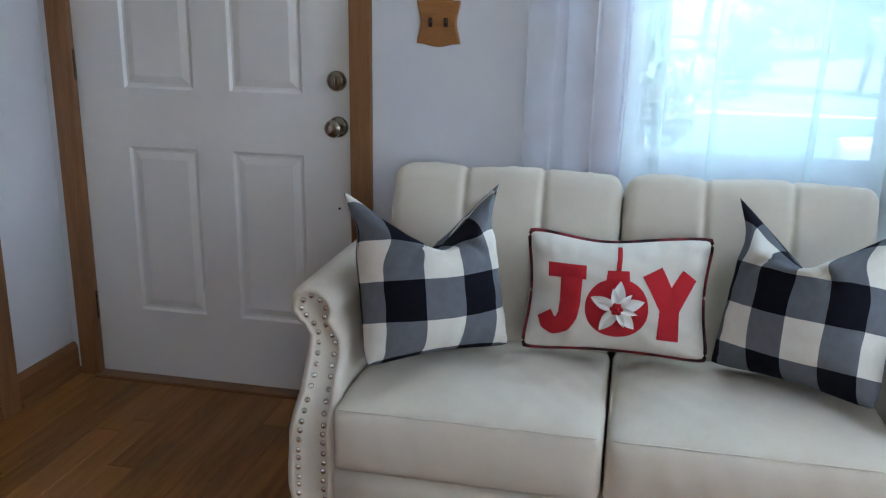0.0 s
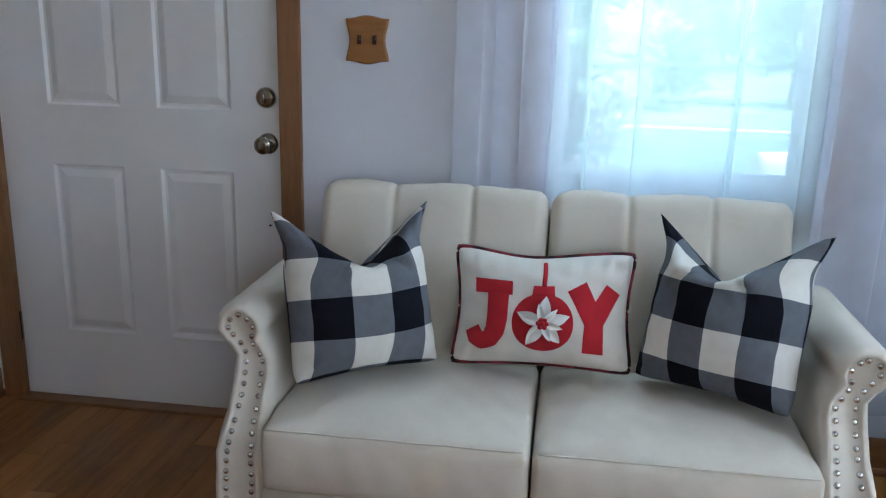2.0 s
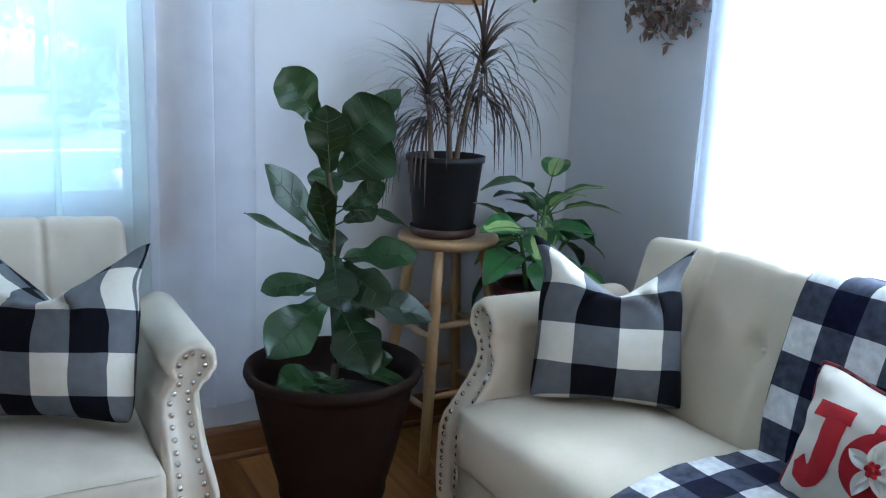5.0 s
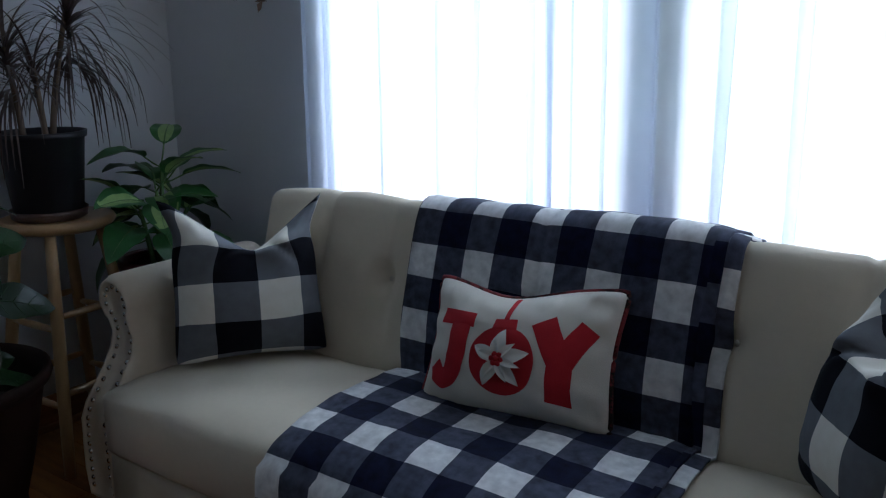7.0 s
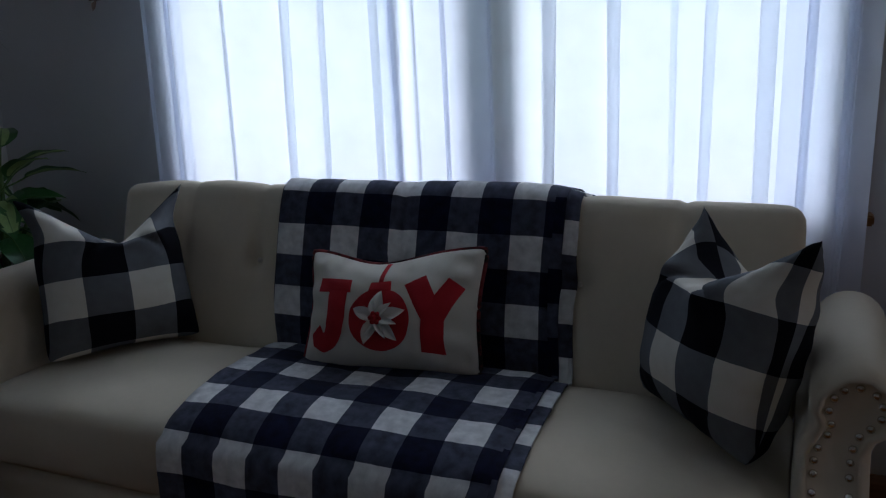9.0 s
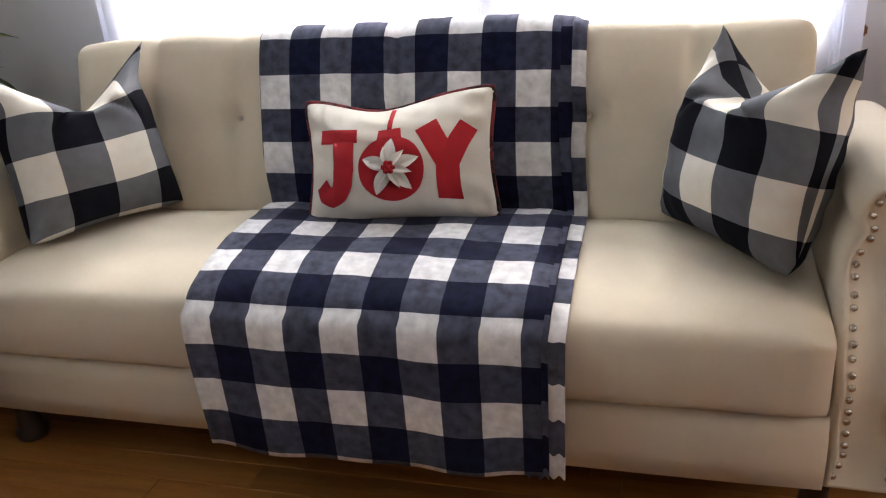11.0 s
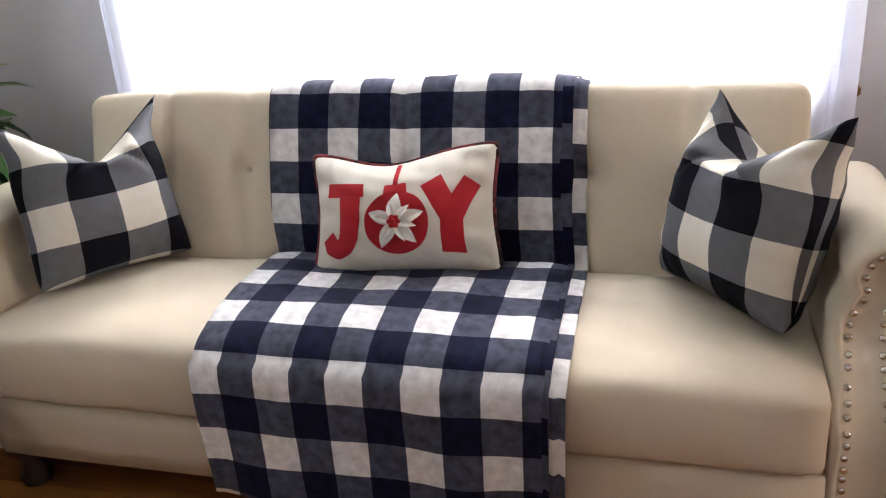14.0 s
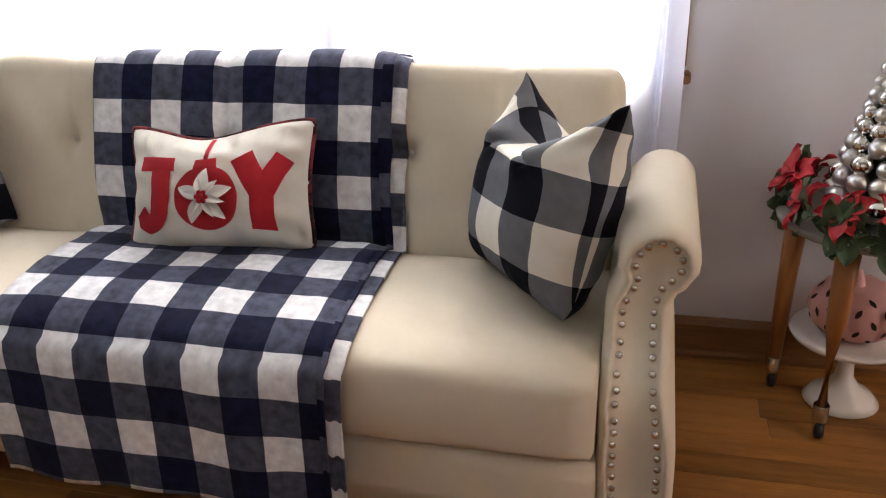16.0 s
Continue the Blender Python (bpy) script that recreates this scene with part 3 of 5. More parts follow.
CUR = "long white sheer voile curtain panel hanging before a bright window"
curtain("curtain", CUR, pose(0.05, NY - 0.075, 0), 0.32, 0.22, 2.2, 2.6, 0.024, 3, SHEER, 4)
curtain("curtain", CUR, pose(0.33, NY - 0.075, 0), 0.76, 0.22, 2.2, 2.2, 0.012, 5, THIN, 4)
curtain("curtain", CUR, pose(1.02, NY - 0.080, 0), 0.35, 0.22, 2.2, 2.0, 0.020, 8, SHEER, 2)
for k, (ya, yb, fo, dp, off, cloth, pl) in enumerate(((1.945, 1.80, 3.0, 0.016, 0.125, SUNNY, 2), (1.93, 1.10, 3.4, 0.022, 0.080, BRIGHT, 5), (1.18, 0.86, 3.0, 0.020, 0.128, SUNNY, 4),
                                                      (0.90, 0.0, 4.2, 0.022, 0.080, BRIGHT, 7), (0.16, -0.036, 2.6, 0.014, 0.105, SUNNY, 2))):
    curtain("curtain", CUR, pose(EX - off, ya, 0, 0, 0, -90), ya - yb, 0.22, 2.2, fo, dp, 20 + k, cloth, pl)
for a, b in (((-0.05, NY - 0.075, 2.22), (1.5, NY - 0.075, 2.22)), ((EX - 0.075, 2.05, 2.22), (EX - 0.075, -0.15, 2.22))):
    rod = thing("curtain_rod", "dark bronze curtain rod above the window", "curtain rod")
    part("rod", tube([a, b], 0.011), BRASS, rod)
    for p, q in ((a, b), (b, a)):
        d = (Vector(p) - Vector(q)).normalized()
        part("finial", lathe([(0, -0.026), (0.02, -0.014), (0.026, 0), (0.02, 0.014), (0, 0.026)], 16), BRASS, rod, m=Matrix.Translation(Vector(p) + d * 0.02))
        wallp = Vector((0, 0.075, 0)) if a[1] > 2.5 else Vector((0.075, 0, 0))
        part("bracket", tube([Vector(p) - d * 0.1, Vector(p) - d * 0.1 + wallp], 0.008), BRASS, rod)


# ---- sofa and loveseat ----
ARM_LEVELS = (0.0, 0.18, 0.32, 0.42, 0.52, 0.62, 0.72, 0.82, 0.91, 1.0)


def arm_outline(scroll, top, bottom, width):
    """Front outline of a rolled arm, from inner foot round the scroll to outer foot; x grows outward."""
    r = scroll
    cz, cx = top - r, width - r + 0.02
    low = cz - r - 0.012
    pts = [(-0.003 * math.sin(3 * k), bottom + (low - bottom) * k) for k in ARM_LEVELS]
    a0, a1 = math.radians(205), math.radians(-62)
    for i in range(19):
        a = a0 + (a1 - a0) * i / 18
        pts.append((cx + (r + (0.006 if i < 4 else 0)) * math.cos(a), cz + r * math.sin(a)))
    for k in reversed(ARM_LEVELS):
        flare = max(0.0, min(1.0, (0.85 - k) / 0.5))
        pts.append((width - 0.022 + 0.022 * flare * flare * (3 - 2 * flare) - 0.014 * max(0.0, 1 - k / 0.18), bottom + (low - bottom) * k))
    return pts


def inset(pts, d):
    """The outline moved inward by d."""
    out, n = [], len(pts)
    for i, p in enumerate(pts):
        a, b = Vector(pts[i - 1]), Vector(pts[(i + 1) % n])
        t = (b - a).normalized()
        out.append((p[0] + t.y * d, p[1] - t.x * d))
    return out


NAIL = bm_mesh("nailhead", lathe([(0.0075, 0), (0.0072, 0.002), (0.0055, 0.0042), (0.003, 0.0054), (0, 0.0058)], 10))
NAIL.materials.append(STEEL)


def arm(parent, x, side, front, back, top, bottom, width, scroll, cloth, lean=0.10):
    """A rolled arm whose nailhead-trimmed front leans back above the seat. side: 1 opens to +x, -1 to -x; front at low y."""
    pts = arm_outline(scroll, top, bottom, width)
    bm = bmesh.new()
    rings = []
    area = sum(pts[i - 1][0] * p[1] - p[0] * pts[i - 1][1] for i, p in enumerate(pts))
    sg = 1 if area > 0 else -1
    neck = top - 2 * scroll

    def slope(z):
        k = max(0.0, min(1.0, (z - neck + 0.222) / 0.21))
        return lean * k * k * (3 - 2 * k)

    for d, y in ((0.016, back), (0.005, back - 0.008), (0, back - 0.024), (0, (back + front + lean) / 2), (0, front + 0.034), (0.002, front + 0.020), (0.006, front + 0.009), (0.012, front + 0.002), (0.017, front), (0.021, front + 0.003), (0.024, front + 0.009)):
        ring = inset(pts, -d * sg) if d else pts
        near = 0.002 if y < front + 0.03 else 0.0
        row = []
        for k, (px, pz) in enumerate(ring):
            pleat = near * math.sin(k * 2.1) + (0.9 * near * math.sin(k * 3.1 + 1) if 10 < k < 27 else 0)
            row.append(bm.verts.new((x + side * (px + pleat), y + (slope(pz) if y < back - 0.03 else 0), pz + near * 0.7 * math.cos(k * 2.7))))
        rings.append(row)
    n = len(pts)
    for a, b in zip(rings, rings[1:]):
        for k in range(n):
            bm.faces.new((a[k], a[(k + 1) % n], b[(k + 1) % n], b[k]))
    face, m = rings[-1], len(ARM_LEVELS)
    for k in range(m - 1):
        bm.faces.new((face[k], face[k + 1], face[n - 2 - k], face[n - 1 - k]))
    caps = [bm.faces.new(rings[0]), bm.faces.new(face[m - 1:n - m + 1])]
    bmesh.ops.triangulate(bm, faces=caps)
    body = part("arm", bm, cloth, parent)
    path = [Vector(p) for p in inset(pts, -0.031 * sg)]
    lens = [0.0]
    for a, b in zip(path, path[1:]):
        lens.append(lens[-1] + (b - a).length)
    count = int(lens[-1] / 0.0235)
    rnd = random.Random(int(100 * (x + 5)))
    for k in range(count + 1):
        q = lens[-1] * (k + 0.3 + rnd.uniform(-0.12, 0.12)) / (count + 0.6)
        i = min(max(j for j in range(len(lens)) if lens[j] <= q), len(path) - 2)
        p = path[i].lerp(path[i + 1], (q - lens[i]) / max(1e-6, lens[i + 1] - lens[i]))
        tilt = math.degrees(math.atan((slope(p.y + 0.01) - slope(p.y - 0.01)) / 0.02))
        part("nailhead", NAIL, None, body, m=pose(x + side * p.x + rnd.uniform(-0.001, 0.001), front + 0.0095 + slope(p.y), p.y, 90 - tilt))
    return body


def seat_cushion(w, d, z0, z1, crown, seed):
    rnd = random.Random(seed)
    o = rnd.uniform(0, 6)

    def shape(p):
        u, v = 2 * p.x / w, 2 * p.y / d
        k = max(0.0, min(1.0, p.z / (z1 - z0)))
        p.z += crown * k * (1 - abs(u) ** 4) * (1 - abs(v) ** 3)
        if v < -0.5:
            p.y -= 0.012 * math.sin(math.pi * k) * (1 - u ** 6)
        p.z += k * (0.0035 * math.sin(5 * u + o) * math.cos(4 * v + o) + 0.0018 * math.sin(13 * u - 6 * v + o) + 0.0012 * math.sin(21 * u + 17 * v))
        if v < -0.55:
            p.z -= 0.007 * k * ((-v - 0.55) / 0.45) ** 2
            p.y += 0.0016 * math.sin(23 * u + 3 * o + 4 * k) * (1 - abs(k - 0.5))
        return p

    return rbox(w, d, z1 - z0, 0.018, (36, 22, 10), shape)


def back_cushion(w, h, t, seams, tufts=()):
    """A tall padded back: vertical seams at u in -1..1, button tufts at (u, height)."""
    def shape(p):
        u, k = 2 * p.x / w, p.z / h
        front = max(0.0, -2 * p.y / t)
        edge = min([abs(u - s) for s in seams] or [1]) * w / 2
        bulge = 0.014 * (1 - abs(u) ** 6) * (1 - abs(2 * k - 1) ** 3)
        groove = 0.010 * math.exp(-(edge / 0.009) ** 2) + 0.004 * math.exp(-(edge / 0.05) ** 2)
        tuft = sum(0.034 * math.exp(-((p.x - a * w / 2) ** 2 + (p.z - b) ** 2) / 0.0009) + 0.005 * math.exp(-((p.x - a * w / 2) / 0.010) ** 2) * (p.z > b) * min(1.0, (p.z - b) * 20) for a, b in tufts)
        ruck = 0.0014 * math.sin(9 * u + 9 * k) * math.sin(7 * k + 3 * u) + 0.0006 * math.sin(21 * u - 12 * k)
        p.y -= front * (bulge - groove - tuft + ruck)
        if k > 0.8:
            p.z -= groove * 0.6 * (k - 0.8) * 5
            p.z += 0.006 * math.sin(7 * u) * (k - 0.8) * 3 + 0.0010 * math.sin(19 * u + 2 * math.sin(9 * u)) * (k - 0.8) * 5 - 0.016 * abs(u) ** 7
        return p

    return rbox(w, t, h, 0.036, (110, 8, 20), shape)


def couch(name, label, m, w, depth, arm_w, scroll, arm_top, seat_x, seams, tufts, welt, base_z, back_top, seat_depth, under, cloth):
    """A rolled-arm settee, front along local -y; seat_x: where the seat and back divide."""
    ob = thing(name, label, "sofa", m)
    inner = w / 2 - arm_w
    part("base", rbox(2 * inner + 0.01, depth - 0.10, under[1] - under[0], 0.012, (12, 8, 3)), cloth, ob, m=pose(0, depth / 2 - 0.052, under[0]))
    for s in (-1, 1):
        arm(ob, s * inner, s, 0.004, 0.585, arm_top, under[0], arm_w, scroll, cloth)
    edges = [-inner, *seat_x, inner]
    over = 0.022 if seat_x else 0.0
    for i, (a, b) in enumerate(zip(edges, edges[1:])):
        part("seat_cushion", seat_cushion(b - a - 0.006, seat_depth, under[1] + 0.003, welt, 0.034, i), cloth, ob, m=pose((a + b) / 2, seat_depth / 2 - 0.015, under[1] + 0.003))
        pts = [(a + 0.018 + (b - a - 0.036) * k / 24, -0.0125 - 0.001 * math.sin(k), welt - 0.0045) for k in range(25)]
        if seat_x:
            part("welt", tube(pts, 0.0020, 6), cloth, ob, "stitched cushion seam")
        lo, hi = a - (over if i == 0 else 0), b + (over if b == inner else 0)
        bk = part("back_cushion", back_cushion(hi - lo - 0.004, back_top - base_z, 0.17, seams, tufts), cloth, ob, m=pose((lo + hi) / 2, seat_depth + 0.034, base_z, -16))
        for u, z in tufts:
            part("button", lathe([(0.0075, 0), (0.007, 0.003), (0.0045, 0.005), (0, 0.006)], 12), SEAM, bk, "covered tufting button", pose(u * (b - a) / 2, -0.0620, z, 90))
    part("back_panel", rbox(2 * inner - 0.03, 0.10, back_top - under[0] - 0.09, 0.03, (12, 4, 8)), cloth, ob, m=pose(0, depth - 0.07, under[0]))
    for x in (-inner - 0.0, inner):
        for y in (0.075, depth - 0.10):
            part("leg", lathe([(0.036, 0), (0.040, 0.02), (0.030, 0.03), (0.026, under[0] * 0.6), (0.034, under[0]), (0, under[0])], 20), DARKLEG, ob, "dark espresso turned leg", pose(x, y, 0))
    return ob


couch("loveseat", "cream upholstered two-seat loveseat with rolled arms and nailhead trim", pose(0.335, 1.88, 0), 1.465, 0.80, 0.122, 0.058, 0.672,
      [0.0], (-0.34, 0.34), (), 0.425, 0.39, 0.886, 0.50, (0.12, 0.262), LINEN)
sofa = couch("sofa", "long cream upholstered sofa with rolled arms and nailhead trim", pose(1.675, 0.99, 0, 0, 0, -90), 2.08, 0.80, 0.138, 0.068, 0.698,
      [], (-0.73, -0.48, 0.0, 0.48, 0.73), ((-0.48, 0.268), (0.0, 0.268), (0.48, 0.268)), 0.455, 0.40, 0.876, 0.49, (0.125, 0.285), CREAM)


# ---- pillows ----
def cover_edge(u, v, w, h, pull, corner):
    """The flat outline of a stuffed cover: sides drawn in, corners rounded; u, v in -1..1, bottom seam at z 0."""
    px = w / 2 * u * (1 - pull * (1 - v * v) * abs(u))
    pz = h / 2 * v * (1 - pull * (1 - u * u) * abs(v))
    k = 1 - corner * (u * v) ** 6
    return px * k, h / 2 + pz * k


def bump(a, width):
    return math.exp(-(a / width) ** 2)


def plaid_point(u, v, front, w, h, t, chop, notch_at, seed, draw):
    """A square pillow struck along its top seam: two ears, a valley between them, folds running out of it."""
    side = -1 if front else 1
    px, pz = cover_edge(u, v, w, h, 0.085, 0.06 if v < 0 else 0.0)
    top = max(0.0, (v + 0.35) / 1.35)
    un = u - notch_at
    dip = max(0.0, 1 - math.sqrt(un * un + 0.012)) ** 1.18
    ear = max(0.0, v) ** 3 * abs(u) ** 2
    pz -= chop * top ** 2 * dip - 0.016 * ear
    px += math.copysign(0.010 * max(0.0, v) ** 5 * abs(u) ** 3, u) - math.copysign(0.014 * bump(v - 0.62, 0.22) * abs(u) ** 4, u)
    px += draw * max(0.0, -u) ** 2 * max(0.0, v) ** 2
    thick = t / 2 * (max(0.0, 1 - abs(u) ** 2.6) * max(0.0, 1 - abs(v) ** 2.6)) ** 0.55
    valley = bump(un, 0.17) * top ** 4
    lip = bump(v - 0.70, 0.20) * bump(un, 0.26)
    fold = bump(abs(un) - 0.10 - 0.62 * (0.92 - v), 0.055) * max(0.0, min(1.0, (v - 0.15) * 3)) * (1 - v ** 6)
    shoulder = bump(abs(un) - 0.42, 0.20) * bump(v - 0.60, 0.30)
    thick *= 1 - 0.50 * valley + 0.30 * lip - 0.30 * fold + 0.22 * shoulder
    wave = 0.0030 * math.sin(6 * u + 3 * v + seed) * (1 - abs(v)) + 0.0026 * math.sin(9 * v - 4 * u + seed) * (1 - abs(u))
    edge = max(abs(u), abs(v))
    pucker = 0.006 * max(0.0, (edge - 0.6) / 0.4) * (1 - edge ** 8)
    wave += pucker * math.sin(23 * u * (abs(v) > abs(u)) + 19 * v * (abs(u) >= abs(v)) + seed)
    low = max(0.0, -v - 0.8) * 5 * abs(u) ** 6
    py = side * (thick + wave * min(1.0, thick * 60)) - 0.030 * ear * abs(u) - 0.012 * low
    return Vector((px, py, pz))


def lumbar_point(u, v, front, w, h, t, pull, sag):
    """An oblong pillow with gathered edges and a top seam that sags."""
    side = -1 if front else 1
    px, pz = cover_edge(u, v, w, h, pull, 0.055)
    top = max(0.0, (v + 0.2) / 1.2)
    pz -= sag * top ** 1.4 * bump(u + 0.18, 0.50)
    thick = t / 2 * (max(0.0, 1 - abs(u) ** 2.1) * max(0.0, 1 - abs(v) ** 2.1)) ** 0.60
    gather = max(0.0, abs(v) - 0.55) / 0.45 * (1 - abs(v) ** 10)
    wave = 0.0065 * gather * (math.sin(15 * u + 3 * math.sin(4 * u) + 2 * v) + 0.9 * math.sin(31 * u - 3 * v + 1) + 0.5 * math.sin(53 * u + 2)) * (1.2 if v > 0 else 0.6)
    gather = max(0.0, abs(u) - 0.62) / 0.38 * (1 - abs(u) ** 10)
    wave += 0.010 * gather * math.sin(13 * v + 2 * u) + 0.0025 * math.sin(11 * u + 8 * v) * math.sin(9 * v - 3 * u)
    wave += 0.003 * math.sin(6 * u + 3 * v) * (1 - abs(v))
    return Vector((px, side * (thick + wave * min(1.0, thick * 40)), pz))


def pillow_mesh(point, n=44, shift=(0.0, 0.0), tension=1.0):
    """Two faces sewn round the edge; the cloth's own measure runs along the bulged surface from its middle."""
    bm = bmesh.new()

    def curve(a):
        a = 2 * a - 1
        return math.sin(a * math.pi / 2) * 0.75 + a * 0.25

    for front in (True, False):
        spot = [[point(curve(i / n), curve(j / n), front) for j in range(n + 1)] for i in range(n + 1)]
        mid = n // 2
        along, up = {}, {}
        for a in range(n + 1):
            along[mid, a] = up[a, mid] = 0.0
            for k in range(mid, n):
                along[k + 1, a] = along[k, a] + (spot[k + 1][a] - spot[k][a]).length
                up[a, k + 1] = up[a, k] + (spot[a][k + 1] - spot[a][k]).length
            for k in range(mid, 0, -1):
                along[k - 1, a] = along[k, a] - (spot[k - 1][a] - spot[k][a]).length
                up[a, k - 1] = up[a, k] - (spot[a][k - 1] - spot[a][k]).length
        for _ in range(8):
            along = {(i, j): (along[i, max(0, j - 1)] + 2 * along[i, j] + along[i, min(n, j + 1)]) / 4 for i, j in along}
            up = {(i, j): (up[max(0, i - 1), j] + 2 * up[i, j] + up[min(n, i + 1), j]) / 4 for i, j in up}
        grid(n, n, lambda u, v: spot[round(u * n)][round(v * n)], bm,
             lambda u, v: (tension * along[round(u * n), round(v * n)] + shift[0] + (0 if front else 0.09), up[round(u * n), round(v * n)] + shift[1]))
    bmesh.ops.remove_doubles(bm, verts=bm.verts, dist=0.0006)
    return bm


CHECK = 0.098


def plaid_pillow(m, label, shift, chop=0.145, notch_at=0.0, seed=0.0, tension=1.0, draw=0.0):
    """shift: the check's start along the width and height, in squares; tension squeezes the squares across; draw pulls one ear in."""
    ob = thing("throw_pillow", label, "pillow", m, "plaid pillows")
    part("cover", pillow_mesh(lambda u, v, front: plaid_point(u, v, front, 0.392, 0.404, 0.235, chop, notch_at, seed, draw), 44, (shift[0] * CHECK, shift[1] * CHECK), tension), PLAID, ob)
    return ob


def rim(n):
    return [(-1 + 2 * i / n, -1) for i in range(n)] + [(1, -1 + 2 * i / n) for i in range(n)] + [(1 - 2 * i / n, 1) for i in range(n)] + [(-1, 1 - 2 * i / n) for i in range(n)]


PL = "black, grey and white buffalo check throw pillow"
plaid_pillow(pose(-0.078, 2.105, 0.467, -18, 0, 36), PL + " on the loveseat", (0.58, 1.95), 0.145, 0.05, 0.4)
plaid_pillow(pose(0.735, 2.130, 0.467, -19, 0, -30), PL + " on the loveseat", (2.05, 1.34), 0.130, -0.10, 2.0, 1.20)
plaid_pillow(pose(1.975, 1.690, 0.474, -18, 0, -37), PL + " on the sofa", (1.80, 0.98), 0.125, 0.10, 3.3, 0.90)
plaid_pillow(pose(1.960, 0.272, 0.478, -18, 0, -142), PL + " on the sofa", (0.50, 1.25), 0.125, -0.08, 5.0, 1.12, 0.06)


def joy_pillow(m, label, sag=0.014):
    """Canvas lumbar pillow with cord edge and felt letters, ornament and flower."""
    w, h, t, pull = 0.476, 0.316, 0.200, 0.105

    def point(u, v, front=True):
        return lumbar_point(u, v, front, w, h, t, pull, sag)

    ob = thing("holiday_pillow", label, "pillow", m @ Matrix.Diagonal((0.96, 0.96, 0.96, 1)), "holiday pillows")
    part("cover", pillow_mesh(point), CANVAS, ob)
    part("cord", tube([point(u, v) for u, v in rim(30)], 0.0065, 8, closed=True), PIPING, ob, "red and black tartan cord edge")

    def on(x, z, lift):
        u, v = max(-0.98, min(0.98, 2 * x / w)), max(-0.98, min(0.98, 2 * z / h - 1))
        p = point(u, v)
        p.y -= lift
        return p

    def ribbon(bm, line, widths, lift=0.003):
        """A felt strip of changing width along a line on the pillow's face, with a turned-down rim."""
        pts = [Vector((*p, 0)) for p in line]
        fine = []
        for a, b in zip(pts, pts[1:]):
            fine += [a.lerp(b, i / 6) for i in range(6)]
        fine.append(pts[-1])
        def at(u, v):
            f = u * (len(fine) - 1)
            i = min(int(f), len(fine) - 2)
            p = fine[i].lerp(fine[i + 1], f - i)
            a, b = fine[max(0, i - 2)], fine[min(len(fine) - 1, i + 3)]
            d = (b - a).normalized()
            wd = widths[0] + (widths[1] - widths[0]) * u
            s = (v - 0.5) * wd
            edge = 0.5 if v in (0.0, 1.0) or u in (0.0, 1.0) else 1.0
            return on(p.x - d.y * s, p.y + d.x * s, lift * edge)
        grid(len(fine) - 1, 6, at, bm)
        return bm

    jb = ribbon(bmesh.new(), [(-0.184, 0.213), (-0.078, 0.214)], (0.038, 0.040))
    ribbon(jb, [(-0.117, 0.205), (-0.118, 0.130), (-0.122, 0.098), (-0.134, 0.075), (-0.154, 0.066), (-0.176, 0.076), (-0.189, 0.100)], (0.060, 0.043), 0.0034)
    part("letter", jb, FELT, ob, "red felt letter J")
    yb = ribbon(bmesh.new(), [(0.086, 0.224), (0.137, 0.132)], (0.055, 0.054))
    ribbon(yb, [(0.188, 0.218), (0.137, 0.132)], (0.050, 0.054), 0.0034)
    ribbon(yb, [(0.138, 0.152), (0.134, 0.047)], (0.054, 0.057), 0.0038)
    part("letter", yb, FELT, ob, "red felt letter Y")
    ocx, ocz, orad = 0.002, 0.124, 0.079
    part("ornament", grid(40, 6, lambda u, v: on(ocx + orad * v * math.cos(6.2832 * u), ocz + orad * v * math.sin(6.2832 * u), 0.003 if v < 1 else 0.0015)), FELT, ob, "red felt bauble")
    part("bauble_cap", ribbon(bmesh.new(), [(ocx, ocz + orad - 0.008), (ocx, ocz + orad + 0.022)], (0.058, 0.052)), FELT, ob)
    part("ribbon", ribbon(bmesh.new(), [(ocx, ocz + orad + 0.018), (ocx + 0.002, 0.262), (ocx + 0.001, 0.300)], (0.012, 0.011)), FELT, ob, "red hanging ribbon")
    for k in range(11):
        big = k < 5
        a = 2 * math.pi * (k / 5 if big else (k - 4.5) / 6) + 0.31 + 0.10 * math.sin(5 * k)
        ln, wd = (0.069 + 0.005 * math.sin(3 * k), 0.033) if big else (0.050, 0.018)

        def petal(u, v, a=a, ln=ln, wd=wd, big=big):
            prof = math.sin(math.pi * (0.10 + 0.90 * u ** 0.9)) ** 0.9
            s = (v - 0.5) * wd * prof
            r = 0.003 + ln * u
            lift = (0.004 if big else 0.0095) + 0.006 * math.sin(math.pi * u) + 0.008 * abs(2 * v - 1) * prof
            return on(ocx + r * math.cos(a) - s * math.sin(a), ocz + r * math.sin(a) + s * math.cos(a), lift)
        part("petal", grid(8, 6, petal), WFELT, ob, "white felt petal" if k == 0 else "")
    c = on(ocx, ocz, 0.013)
    for k in range(7):
        q = Vector((0.0105 * math.cos(k * 1.047), -0.002, 0.0105 * math.sin(k * 1.047))) if k < 6 else Vector((0, -0.006, 0))
        part("bead", lathe([(0, -0.0065), (0.005, -0.0045), (0.0068, 0), (0.005, 0.0045), (0, 0.0065)], 10), FELT, ob, "red flower centre" if k == 6 else "", Matrix.Translation(c + q))
    return ob


for k, at_ in enumerate((0.44, 0.56)):
    [n for n in PIPING.node_tree.nodes if n.type == "VALTORGB"][0].color_ramp.elements[k].position = at_

